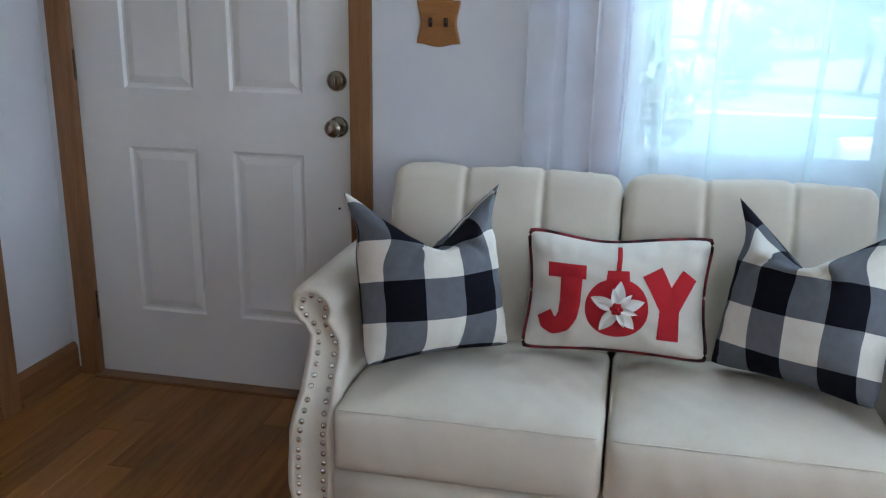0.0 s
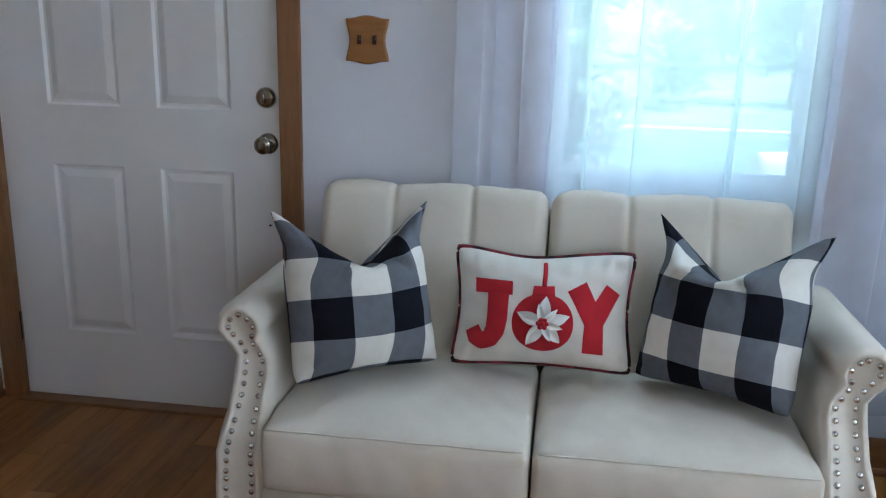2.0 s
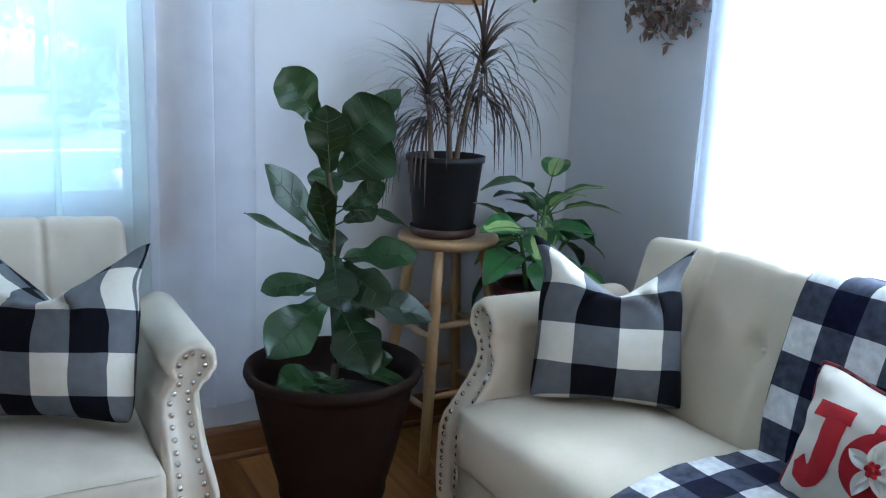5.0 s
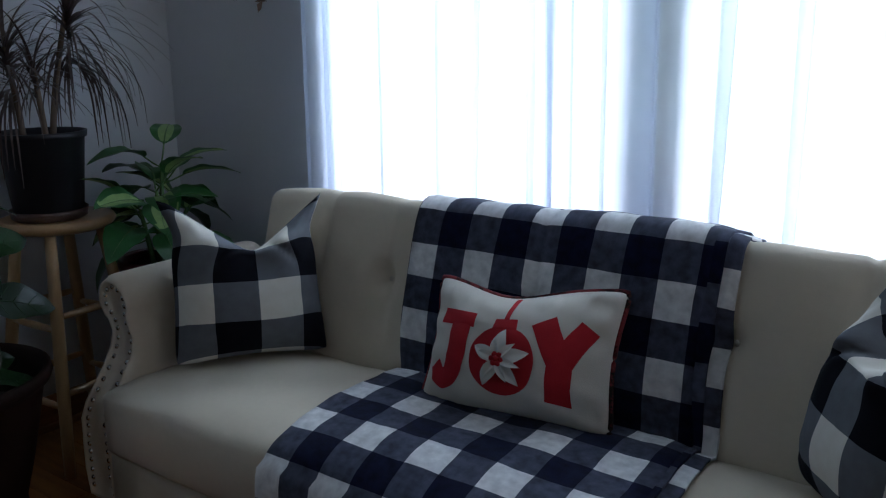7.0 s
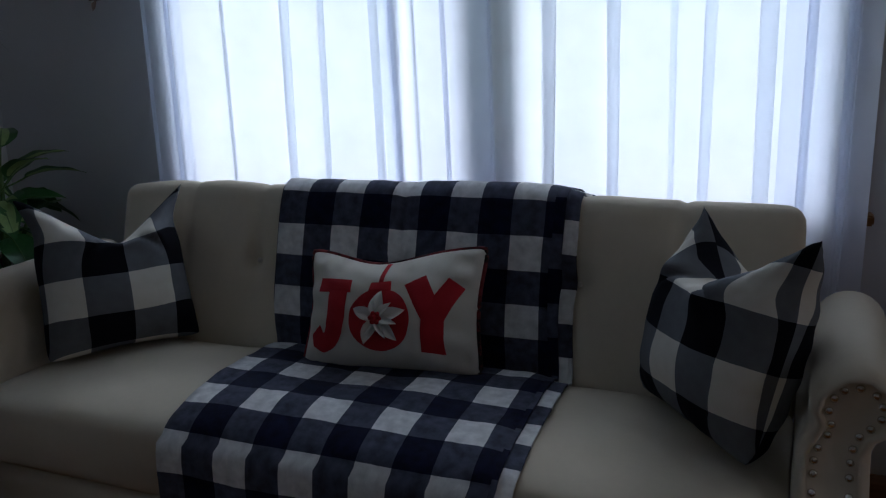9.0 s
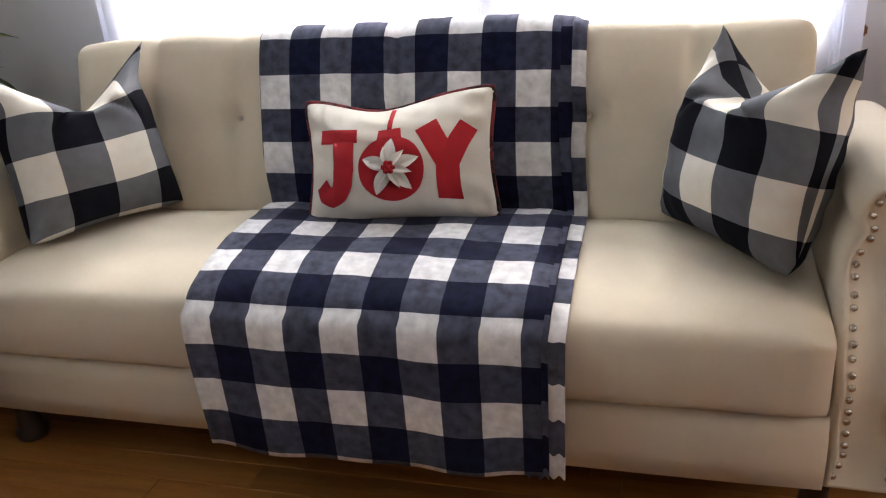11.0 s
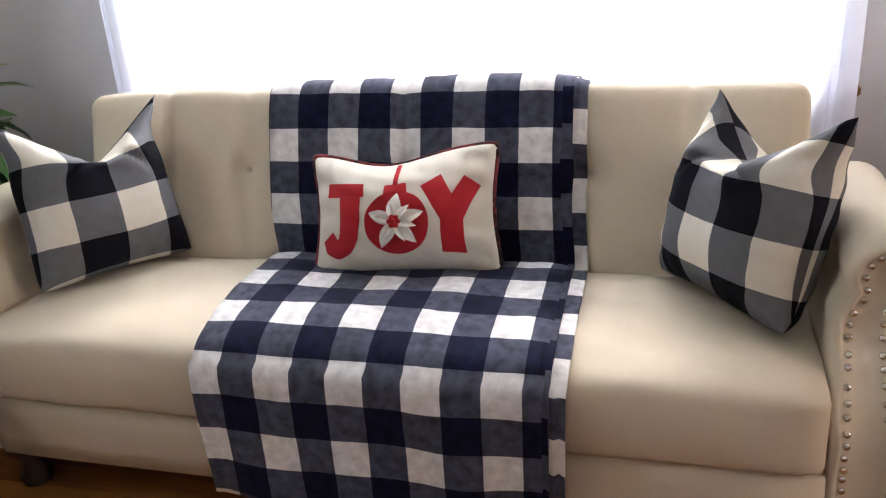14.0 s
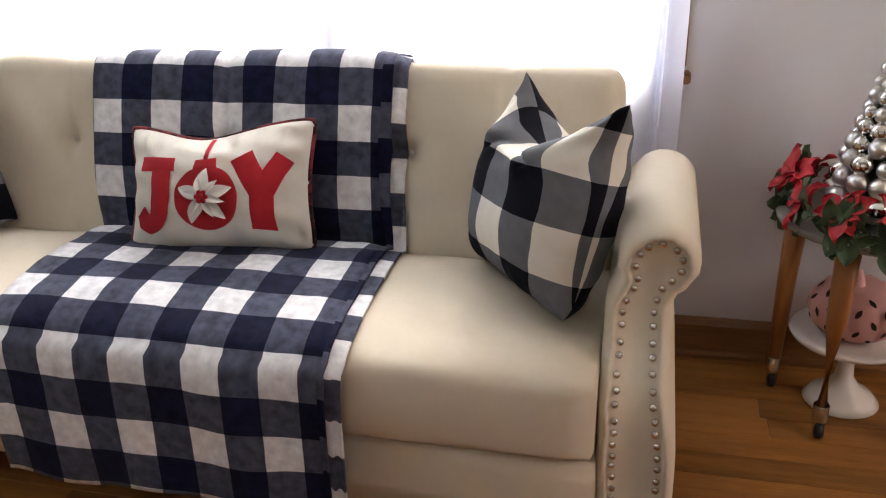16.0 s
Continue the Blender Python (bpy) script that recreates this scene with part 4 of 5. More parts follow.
JL = "cream canvas lumbar pillow with red felt letters"
joy_pillow(pose(0.336, 2.195, 0.481, -16, 0, 1), JL + " on the loveseat")
joy_pillow(pose(2.000, 0.948, 0.486, -26, 0, -87) @ pose(0, 0, 0, 0, -3.2, 0), JL + " on the throw", 0.030)


# ---- plaid throw over the sofa ----
def soft_tree(names, owner):
    """A search tree over the named parts of a thing, in world space."""
    bpy.context.view_layer.update()
    verts, polys = [], []
    for o in owner.children:
        if o.name.split(".")[0] in names:
            k = len(verts)
            verts += [o.matrix_world @ v.co for v in o.data.vertices]
            polys += [[i + k for i in p.vertices] for p in o.data.polygons]
    return BVHTree.FromPolygons(verts, polys)


def throw():
    touch = soft_tree(("seat_cushion", "back_cushion", "base", "back_panel"), sofa)
    line = spline([(2.47, 0.70), (2.455, 0.83), (2.40, 0.888), (2.33, 0.895), (2.265, 0.86), (2.215, 0.76), (2.165, 0.63), (2.12, 0.515), (2.07, 0.505), (1.95, 0.509), (1.80, 0.507), (1.695, 0.488), (1.646, 0.445), (1.634, 0.36), (1.632, 0.24), (1.632, 0.145)], 6)
    line = [Vector((p[0], p[1], 0)) if len(p) < 3 else p for p in line]
    acc = [0.0]
    for a, b in zip(line, line[1:]):
        acc.append(acc[-1] + (b - a).length)
    total = acc[-1]
    y0, y1 = 1.325, 0.600

    def at(s):
        i = max(j for j in range(len(acc)) if acc[j] <= s)
        i = min(i, len(acc) - 2)
        return line[i].lerp(line[i + 1], (s - acc[i]) / (acc[i + 1] - acc[i]))

    def ease(s):
        k = max(0.0, min(1.0, (s - 0.62) / 0.25))
        return k * k * (3 - 2 * k)

    def sheet(ya, yb, lift, seed, hem, phase=0.0, skew=0.012, row=0.0):
        def place(u, v):
            s = u * total
            p = at(s)
            q = at(min(total, s + 0.01)) - at(max(0, s - 0.01))
            n = Vector((q.y, -q.x)).normalized()
            hang = max(0.0, (s - total + 0.36) / 0.36)
            y = ya + (yb - ya) * v + 0.010 * math.sin(2.4 * s + 0.7) - skew * ease(s)
            wob = 0.004 * math.sin(9 * s) * math.sin(9 * y) + hang * 0.010 * math.sin(15 * y) + 0.0015 * math.sin(41 * y + 13 * s)
            y += hang * 0.03 * (0.96 - y)
            curl = max(0.0, v - 0.9) * 10
            d = lift + 0.004 + abs(wob) - (0.007 * curl * curl if lift > 0.01 else 0.0)
            out = Vector((n.x, 0, n.y))
            spot = Vector((p.x, y, p.y))
            hit = touch.ray_cast(spot + out * 0.12, -out, 0.20)[0]
            if hit is not None and p.y > 0.45:
                spot = hit
            return spot + out * d + Vector((0, 0, hang * hem * math.sin(14 * v + seed)))
        bm = grid(110, 34, place, None, lambda u, v: (abs(yb - ya) * v + phase - 0.016 * (1 - ease(total * u)), total * u + 0.017 * ease(total * u) + row))
        return bm

    ob = thing("throw_blanket", "black, grey and white buffalo check plush throw draped over the sofa", "blanket")
    top = part("top_layer", sheet(y0, y1, 0.013, 0.7, 0.006, 0.0, 0.024), THROW, ob)
    sol = top.modifiers.new("thickness", "SOLIDIFY")
    sol.thickness, sol.offset = 0.006, 1
    for k, (ya, yb, lift) in enumerate(((0.630, 0.582, 0.007), (0.602, 0.552, 0.0))):
        f = part("folded_edge", sheet(ya, yb, lift, 2.1 + k, 0.005, (0.085, 0.008)[k], 0.012, 0.010 + 0.034 * k), THROW, ob, "folded side layers")
        sol = f.modifiers.new("thickness", "SOLIDIFY")
        sol.thickness, sol.offset = 0.006, 1
    return ob


throw()


# ---- plants by the corner ----
def leaf_mesh(length, width, kind, droop, fold, seed):
    """A single leaf along +x from its stalk, tip dropping; kind shapes the outline."""
    rnd = random.Random(seed)
    o = rnd.uniform(0, 6)

    def prof(u):
        if kind == "fiddle":
            heel = 0.46 * math.sin(math.pi * min(1.0, u / 0.42 + 0.05)) ** 0.8
            blade = math.sin(math.pi * max(0.0, min(1.0, (u - 0.14) / 0.86)) ** 1.25) ** 0.7 if u > 0.14 else 0.0
            return (max(0.0, heel) ** 3 + max(0.0, blade) ** 3) ** (1 / 3) * (1 + 0.05 * math.sin(17 * u + o))
        return math.sin(math.pi * (0.03 + 0.97 * u ** 0.85)) ** 0.8

    def place(u, v):
        s = (2 * v - 1)
        hw = width / 2 * max(0.0, prof(u)) * (1 if 0 < u < 1 else 0.05)
        wave = (0.055 if kind == "fiddle" else 0.021) * width * math.sin((13 if kind == "fiddle" else 18) * u + o + s) * abs(s)
        z = -droop * length * u * u + fold * abs(s) * hw + wave + 0.0015 * math.cos(30 * u) * (1 - abs(s)) * (kind == "fiddle")
        return Vector((length * u * (1 - 0.15 * droop * u), s * hw, z))

    bm = grid(18, 8, place)
    return bm, place


def put_leaf(parent, name, base, az, el, roll, length, width, kind, droop, fold, material, veinm, seed, label="", stalk=0.05):
    m = Matrix.Translation(base) @ pose(0, 0, 0, 0, 0, az) @ pose(0, 0, 0, 0, -el, 0) @ pose(0, 0, 0, roll)
    bm, place = leaf_mesh(length, width, kind, droop, fold, seed)
    lf = part(name, bm, material, parent, label, m @ Matrix.Translation((stalk, 0, 0)))
    vb = tube([place(u / 12, 0.5) + Vector((0, 0, 0.0012)) for u in range(0, 12)], lambda f: 0.0026 * (1 - 0.8 * f), 5)
    tube([(-stalk, 0, 0.0), (-stalk / 2, 0, -0.002), (0.004, 0, 0)], 0.0026, 5, vb)
    part("vein", vb, veinm, lf)
    return lf


def aimed_leaf(parent, base, tip, width, facing, droop, material, veinm, seed, kind="fiddle", stalk=0.03):
    """A leaf from its stalk's base to its tip, its upper face turned toward a direction."""
    base, tip = Vector(base), Vector(tip)
    ax = (tip - base).normalized()
    up = Vector(facing)
    up = (up - ax * up.dot(ax)).normalized()
    m = Matrix((ax, up.cross(ax), up)).transposed().to_4x4()
    length = (tip - base).length - stalk
    bm, place = leaf_mesh(length, width, kind, droop, 0.14, seed)
    lf = part("leaf", bm, material, parent, "", Matrix.Translation(base + ax * stalk) @ m)
    vb = tube([place(u / 12, 0.5) + Vector((0, 0, 0.0010)) for u in range(12)], lambda f: 0.0024 * (1 - 0.8 * f), 5)
    for k in range(5):
        u0 = 0.18 + 0.14 * k
        for e in (0.5, -0.5):
            tube([place(u0 + 0.10 * q / 3, 0.5 + e * 0.82 * q / 3) + Vector((0, 0, 0.0008)) for q in range(4)], lambda f: 0.0011 * (1 - 0.6 * f), 4, vb)
    tube([(-stalk, 0, 0.0), (-stalk / 2, 0, -0.002), (0.004, 0, 0)], 0.0026, 5, vb)
    part("vein", vb, veinm, lf)
    return lf


fig = thing("potted_fiddle_leaf_fig", "fiddle-leaf fig with broad glossy leaves in a large brown resin pot", "potted plant", pose(1.45, 2.2, 0))
part("pot", lathe([(0, 0.0), (0.112, 0.0), (0.120, 0.010), (0.126, 0.06), (0.134, 0.064), (0.136, 0.078), (0.132, 0.084), (0.140, 0.112), (0.148, 0.116), (0.150, 0.130), (0.146, 0.136), (0.172, 0.23), (0.200, 0.35), (0.219, 0.44), (0.224, 0.455), (0.237, 0.460), (0.243, 0.474), (0.240, 0.490), (0.231, 0.494), (0.222, 0.486), (0.213, 0.45), (0.194, 0.36), (0, 0.36)], 64), BROWNPOT, fig)
part("soil", lathe([(0, 0.392), (0.10, 0.388), (0.16, 0.378), (0.196, 0.370)], 32), SOIL, fig)
stem_pts = spline([(0.0, 0.0, 0.37), (0.004, 0.0, 0.55), (-0.006, 0.005, 0.72), (-0.008, 0.0, 0.90), (-0.028, 0, 1.06), (-0.040, 0.0, 1.17)], 6)
part("stem", tube(stem_pts, lambda f: 0.011 - 0.005 * f, 10), FIGSTEM, fig)
ROOM, UP, MIX = (-0.35, -0.85, 0.35), (-0.1, -0.25, 0.95), (-0.25, -0.6, 0.75)
# height on the stem, tip, width, facing, droop
UPPER = (
    (1.13, (-0.150, -0.02, 1.275), 0.130, ROOM, 0.04), (1.06, (0.125, -0.06, 1.195), 0.175, ROOM, 0.06), (1.06, (0.225, 0.08, 1.235), 0.085, ROOM, 0.05),
    (0.98, (0.130, -0.06, 1.105), 0.180, ROOM, 0.06), (0.98, (-0.040, -0.03, 1.190), 0.125, ROOM, 0.05), (0.91, (0.120, -0.05, 0.990), 0.075, ROOM, 0.06), (0.92, (0.235, -0.03, 0.895), 0.075, UP, 0.22),
    (0.87, (0.105, -0.04, 0.930), 0.070, ROOM, 0.08), (0.81, (-0.190, -0.02, 1.045), 0.105, MIX, 0.05), (0.82, (-0.085, -0.09, 1.000), 0.080, ROOM, 0.08))
LOWER = (
    (0.78, (-0.245, -0.03, 0.935), 0.085, UP, 0.05), (0.80, (-0.050, -0.16, 0.700), 0.135, ROOM, 0.12), (0.79, (0.210, -0.08, 0.815), 0.130, MIX, 0.14),
    (0.79, (0.060, -0.20, 0.715), 0.125, ROOM, 0.14), (0.72, (-0.210, -0.05, 0.745), 0.105, MIX, 0.14), (0.70, (-0.225, -0.15, 0.600), 0.165, ROOM, 0.14),
    (0.69, (0.262, -0.10, 0.630), 0.125, MIX, 0.12), (0.68, (0.010, -0.22, 0.545), 0.160, ROOM, 0.16), (0.64, (0.150, 0.05, 0.620), 0.095, MIX, 0.12),
    (0.66, (0.020, 0.20, 0.66), 0.13, UP, 0.15), (0.76, (0.05, 0.19, 0.84), 0.13, UP, 0.10), (0.90, (0.02, 0.16, 1.02), 0.12, UP, 0.10))
POTLEAF = (
    (0.46, (-0.180, -0.09, 0.50), 0.13, MIX, 0.12), (0.45, (-0.155, -0.150, 0.47), 0.085, UP, 0.10), (0.44, (-0.07, -0.165, 0.49), 0.12, MIX, 0.10),
    (0.47, (0.150, -0.150, 0.475), 0.080, UP, 0.10), (0.50, (0.175, -0.02, 0.50), 0.075, MIX, 0.12), (0.46, (0.10, 0.13, 0.52), 0.11, UP, 0.10))
for lot, leaves in enumerate((UPPER, LOWER, POTLEAF)):
    for k, (z, tip, wd, facing, dr) in enumerate(leaves):
        i = min(range(len(stem_pts)), key=lambda j: abs(stem_pts[j].z - z))
        aimed_leaf(fig, stem_pts[i], tip, wd * (0.92 if lot == 0 else 0.82), facing, dr, FIGLEAF, FIGVEIN, 20 * lot + k)

stool = thing("bar_stool", "round-seat varnished birch bar stool used as a plant stand", "stool", pose(1.985, 2.545, 0, 0, 0, 3))
ST = 0.757
part("seat", lathe([(0, ST - 0.036), (0.145, ST - 0.036), (0.160, ST - 0.028), (0.168, ST - 0.016), (0.164, ST - 0.004), (0.150, ST), (0, ST)], 48), STOOLW, stool)
feet = []
for k in range(4):
    a = radians(45 + 90 * k)
    top, foot = Vector((0.120 * math.cos(a), 0.120 * math.sin(a), ST - 0.034)), Vector((0.232 * math.cos(a), 0.232 * math.sin(a), 0))
    feet.append((foot, top))
    part("leg", tube([foot.lerp(top, t / 6) for t in range(7)], lambda f: 0.0165 + 0.003 * math.sin(math.pi * f), 12), STOOLW, stool)
for hgt, pairs in ((0.26, ((0, 1), (2, 3))), (0.22, ((1, 2), (3, 0))), (0.50, ((0, 1), (2, 3))), (0.46, ((1, 2), (3, 0)))):
    for a, b in pairs:
        p, q = feet[a][0].lerp(feet[a][1], hgt / ST), feet[b][0].lerp(feet[b][1], hgt / ST)
        part("rung", tube([p.lerp(q, t / 4) for t in range(5)], lambda f: 0.008 + 0.004 * math.sin(math.pi * f), 10), STOOLW, stool)

DX, DY = 1.955, 2.530
drac = thing("potted_dracaena", "dragon tree with thin dark arching leaves in a black plastic pot", "potted plant", pose(DX, DY, ST))
part("saucer", lathe([(0, 0), (0.096, 0), (0.106, 0.006), (0.110, 0.030), (0.106, 0.030), (0.102, 0.010), (0, 0.008)], 40), CLAYD, drac, "brown plastic saucer")
part("pot", lathe([(0, 0.010), (0.094, 0.010), (0.097, 0.016), (0.120, 0.238), (0.127, 0.240), (0.129, 0.258), (0.124, 0.259), (0.116, 0.238), (0.112, 0.21), (0, 0.21)], 40), BLACKPOT, drac)
part("soil", lathe([(0, 0.224), (0.111, 0.216)], 28), SOIL, drac)
for h, (bx, by, tx, ty, tz, count, ln) in enumerate(((-0.050, 0.0, -0.085, -0.02, 0.50, 165, 0.33), (0.040, 0.01, 0.110, -0.02, 0.60, 165, 0.36), (0.0, -0.03, -0.02, -0.04, 0.44, 60, 0.24))):
    cane = spline([(bx, by, 0.21), ((bx * 2 + tx) / 3, (by * 2 + ty) / 3, 0.23 + (tz - 0.23) * 0.4), (tx, ty, tz)], 6)
    part("cane", tube(cane, lambda f: 0.010 - 0.003 * f, 8), CANE, drac, "ringed bare cane")
    bm = bmesh.new()
    rnd = random.Random(70 + h)
    for k in range(count):
        az, f = rnd.uniform(0, 2 * math.pi), (k / count) ** 1.35
        rise = radians(84 - 92 * (1 - f) ** 0.75 + rnd.uniform(-10, 10))
        bend = radians((84 + 26 * (1 - f)) * rnd.uniform(0.7, 1.2))
        L = ln * rnd.uniform(0.7, 1.12)
        wd = 0.0085 * rnd.uniform(0.8, 1.25)
        d = Vector((math.cos(az), math.sin(az), 0))
        side = Vector((-math.sin(az), math.cos(az), 0))
        p = Vector((tx, ty, tz - 0.15 * (1 - f)))
        spine = [p.copy()]
        for q in range(10):
            ang = max(radians(-86), rise - bend * ((q + 0.5) / 10) ** 0.9)
            p = p + (d * math.cos(ang) + Vector((0, 0, math.sin(ang)))) * (L / 10)
            spine.append(p.copy())
        if any(c.y + DY > NY - 0.015 for c in spine) or any(c.z < 0.29 and (math.hypot(c.x, c.y) < 0.16 or (abs(c.x) < 0.13 and c.y < 0)) for c in spine):
            continue
        grid(10, 1, lambda u, v: spine[round(u * 10)] + side * wd * (v - 0.5) * (1 - 0.85 * u ** 1.6), bm)
    tagged(part("foliage", bm, DRACLEAF, drac, "tuft of thin dark arching leaves"), kind="stuff")

ddx, ddy, ddz = 2.215, 2.385, 0.40
stand = thing("plant_stand", "small dark wood plant stand behind the sofa arm", "plant stand", pose(ddx, ddy, 0))
part("top", lathe([(0, ddz - 0.025), (0.135, ddz - 0.025), (0.14, ddz - 0.012), (0.135, ddz), (0, ddz)], 32), DARKLEG, stand)
for k in range(3):
    a = radians(30 + 120 * k)
    part("leg", tube([(0.12 * math.cos(a), 0.12 * math.sin(a), 0), (0.09 * math.cos(a), 0.09 * math.sin(a), ddz - 0.02)], 0.013, 8), DARKLEG, stand)
dieff = thing("potted_dieffenbachia", "variegated dumb cane plant in a dark red glazed pot", "potted plant", pose(ddx, ddy, ddz))
part("pot", lathe([(0, 0), (0.085, 0), (0.092, 0.01), (0.112, 0.16), (0.122, 0.165), (0.126, 0.19), (0.120, 0.205), (0.112, 0.195), (0.108, 0.17), (0, 0.17)], 40), REDPOT, dieff)
part("soil", lathe([(0, 0.182), (0.109, 0.174)], 28), SOIL, dieff)
for h, (tx, ty, tz) in enumerate(((0.03, -0.02, 0.50), (-0.05, 0.0, 0.36), (0.06, 0.03, 0.42), (0.10, -0.03, 0.34), (-0.02, -0.05, 0.42))):
    st = spline([(tx * 0.3, ty * 0.3, 0.17), (tx * 0.7, ty * 0.7, 0.17 + (tz - 0.17) * 0.6), (tx, ty, tz)], 5)
    part("stem", tube(st, lambda f: 0.010 - 0.005 * f, 8), STEMG, dieff)
    rnd = random.Random(90 + h)
    for k in range(8 if h == 0 else 6):
        z = tz - 0.035 * k * (0.8 if h == 0 else 0.6)
        i = min(range(len(st)), key=lambda j: abs(st[j].z - z))
        az = (40 if h == 0 else 160 * h) + 137.5 * k
        el = max(-22, 48 - 13 * k)
        ln, wd = rnd.uniform(0.14, 0.185), rnd.uniform(0.095, 0.125)
        tip = Matrix.Translation((ddx, ddy, ddz)) @ st[i] + Vector((math.cos(radians(az)), math.sin(radians(az)), 0)) * (ln + 0.08) * math.cos(radians(el))
        if tip.x > EX - 0.02 or tip.y > NY - 0.02:
            az += 180
        lf = put_leaf(dieff, "leaf", st[i], az, el, rnd.uniform(-25, 25), ln, wd, "oval", rnd.uniform(0.35, 0.7), 0.25, DIEFF, STEMG, 100 + 10 * h + k, stalk=0.07)
        bm, place = leaf_mesh(ln, wd, "oval", 0.35, 0.25, 100 + 10 * h + k)
        bm.free()
        dd = lf.data
        mid = bmesh.new()
        mid.from_mesh(dd)
        for f in mid.faces:
            c = f.calc_center_median()
            half = wd / 2 * max(0.05, math.sin(math.pi * (0.03 + 0.97 * max(0.01, min(0.99, c.x / ln)) ** 0.85)) ** 0.8)
            f.material_index = 1 if k % 2 == 0 and abs(c.y) < half * 0.55 and 0.06 < c.x / ln < 0.86 else 0
        mid.to_mesh(dd)
        mid.free()
        dd.materials.append(DIEFFC)

pic = thing("picture_frame", "picture in a honey wood frame hanging on the wall", "picture frame", pose(1.95, NY - 0.004, 1.50))
part("frame", boxes((-0.24, 0.24, -0.022, 0, 0, 0.03), (-0.24, 0.24, -0.022, 0, 0.33, 0.36), (-0.24, -0.21, -0.022, 0, 0.03, 0.33), (0.21, 0.24, -0.022, 0, 0.03, 0.33)), PLATEW, pic, smooth=False)
part("picture", boxes((-0.209, 0.209, -0.010, -0.001, 0.031, 0.329)), CANVAS, pic, "plain pale picture", smooth=False)

vine = thing("hanging_vine", "trailing green vine hanging from the ceiling in the corner", "hanging plant", pose(2.29, 2.52, 0))
part("vine_stem", tube(spline([(0.02, 0.05, CH), (0.01, 0.02, 2.1), (-0.01, 0, 1.8), (0, 0, 1.58)], 6), 0.003, 6), STEMG, vine)
for k, (z, az) in enumerate(((1.60, 215), (1.62, -20), (1.70, 120), (1.80, 250), (1.92, 20), (2.05, 150))):
    put_leaf(vine, "leaf", Vector((0, 0, z)), az, -38, 0, 0.10, 0.055, "oval", 0.3, 0.2, DIEFF, STEMG, 200 + k, stalk=0.03)

wreath = thing("dried_flower_wreath", "small wreath of dried brown and pink flowers on the wall", "wreath", pose(EX - 0.05, 2.235, 1.60))
rnd = random.Random(5)
part("ring", tube([(0.015, 0.14 * math.cos(2 * math.pi * i / 24), 0.14 * math.sin(2 * math.pi * i / 24)) for i in range(24)], 0.018, 8, closed=True), BARK, wreath, "twisted twig ring")
for mm, cnt, nm in ((DRIED, 420, "dried_foliage"), (DRIEDP, 220, "dried_bloom")):
    bm = bmesh.new()
    for k in range(cnt):
        a, r = rnd.uniform(0, 2 * math.pi), 0.145 + rnd.gauss(0, 0.038)
        c = Vector((0.0 + rnd.uniform(-0.04, 0.03), r * math.cos(a), r * math.sin(a)))
        q = Euler([rnd.uniform(0, 6.28) for _ in range(3)]).to_matrix()
        s = rnd.uniform(0.012, 0.026)
        vs = [bm.verts.new(c + q @ Vector(p) * s) for p in ((-1, 0, 0), (0, -0.5, 0.2), (1, 0, 0), (0, 0.5, 0.2))]
        bm.faces.new(vs)
    tagged(part(nm, bm, mm, wreath), kind="stuff")

# ---- side table with the silver ball tree ----
tcx, tcy, tz = 2.375, -0.475, 0.525
cart = thing("side_table", "small round side table with teak legs on casters", "side table", pose(tcx, tcy, 0))
part("top", lathe([(0, tz - 0.022), (0.20, tz - 0.022), (0.213, tz - 0.018), (0.216, tz - 0.008), (0.212, tz), (0, tz)], 48), TRAY, cart, "grey enamel tray top")
for px, py in ((2.468, -0.313), (2.258, -0.398), (2.250, -0.620), (2.470, -0.655)):
    lx, ly = px - tcx, py - tcy
    lg = part("leg", tube([(lx, ly, 0.052), (lx * 0.97, ly * 0.97, 0.30), (lx * 0.93, ly * 0.93, tz - 0.02)], lambda f: 0.0165 + 0.011 * f, 14), CARTW, cart)
    part("ferrule", lathe([(0.0175, 0.045), (0.0182, 0.085), (0.0170, 0.087)], 16), STEEL, lg, "steel ferrule", pose(lx, ly, 0))
    part("caster", lathe([(0, -0.010), (0.014, -0.010), (0.019, -0.005), (0.019, 0.005), (0.014, 0.010), (0, 0.010)], 18), BLACKPOT, lg, "black caster wheel", pose(lx - 0.008, ly, 0.019, 90))
    part("fork", boxes((lx - 0.012, lx + 0.006, ly - 0.013, ly - 0.0105, 0.015, 0.046), (lx - 0.012, lx + 0.006, ly + 0.0105, ly + 0.013, 0.015, 0.046)), STEEL, lg, smooth=False)

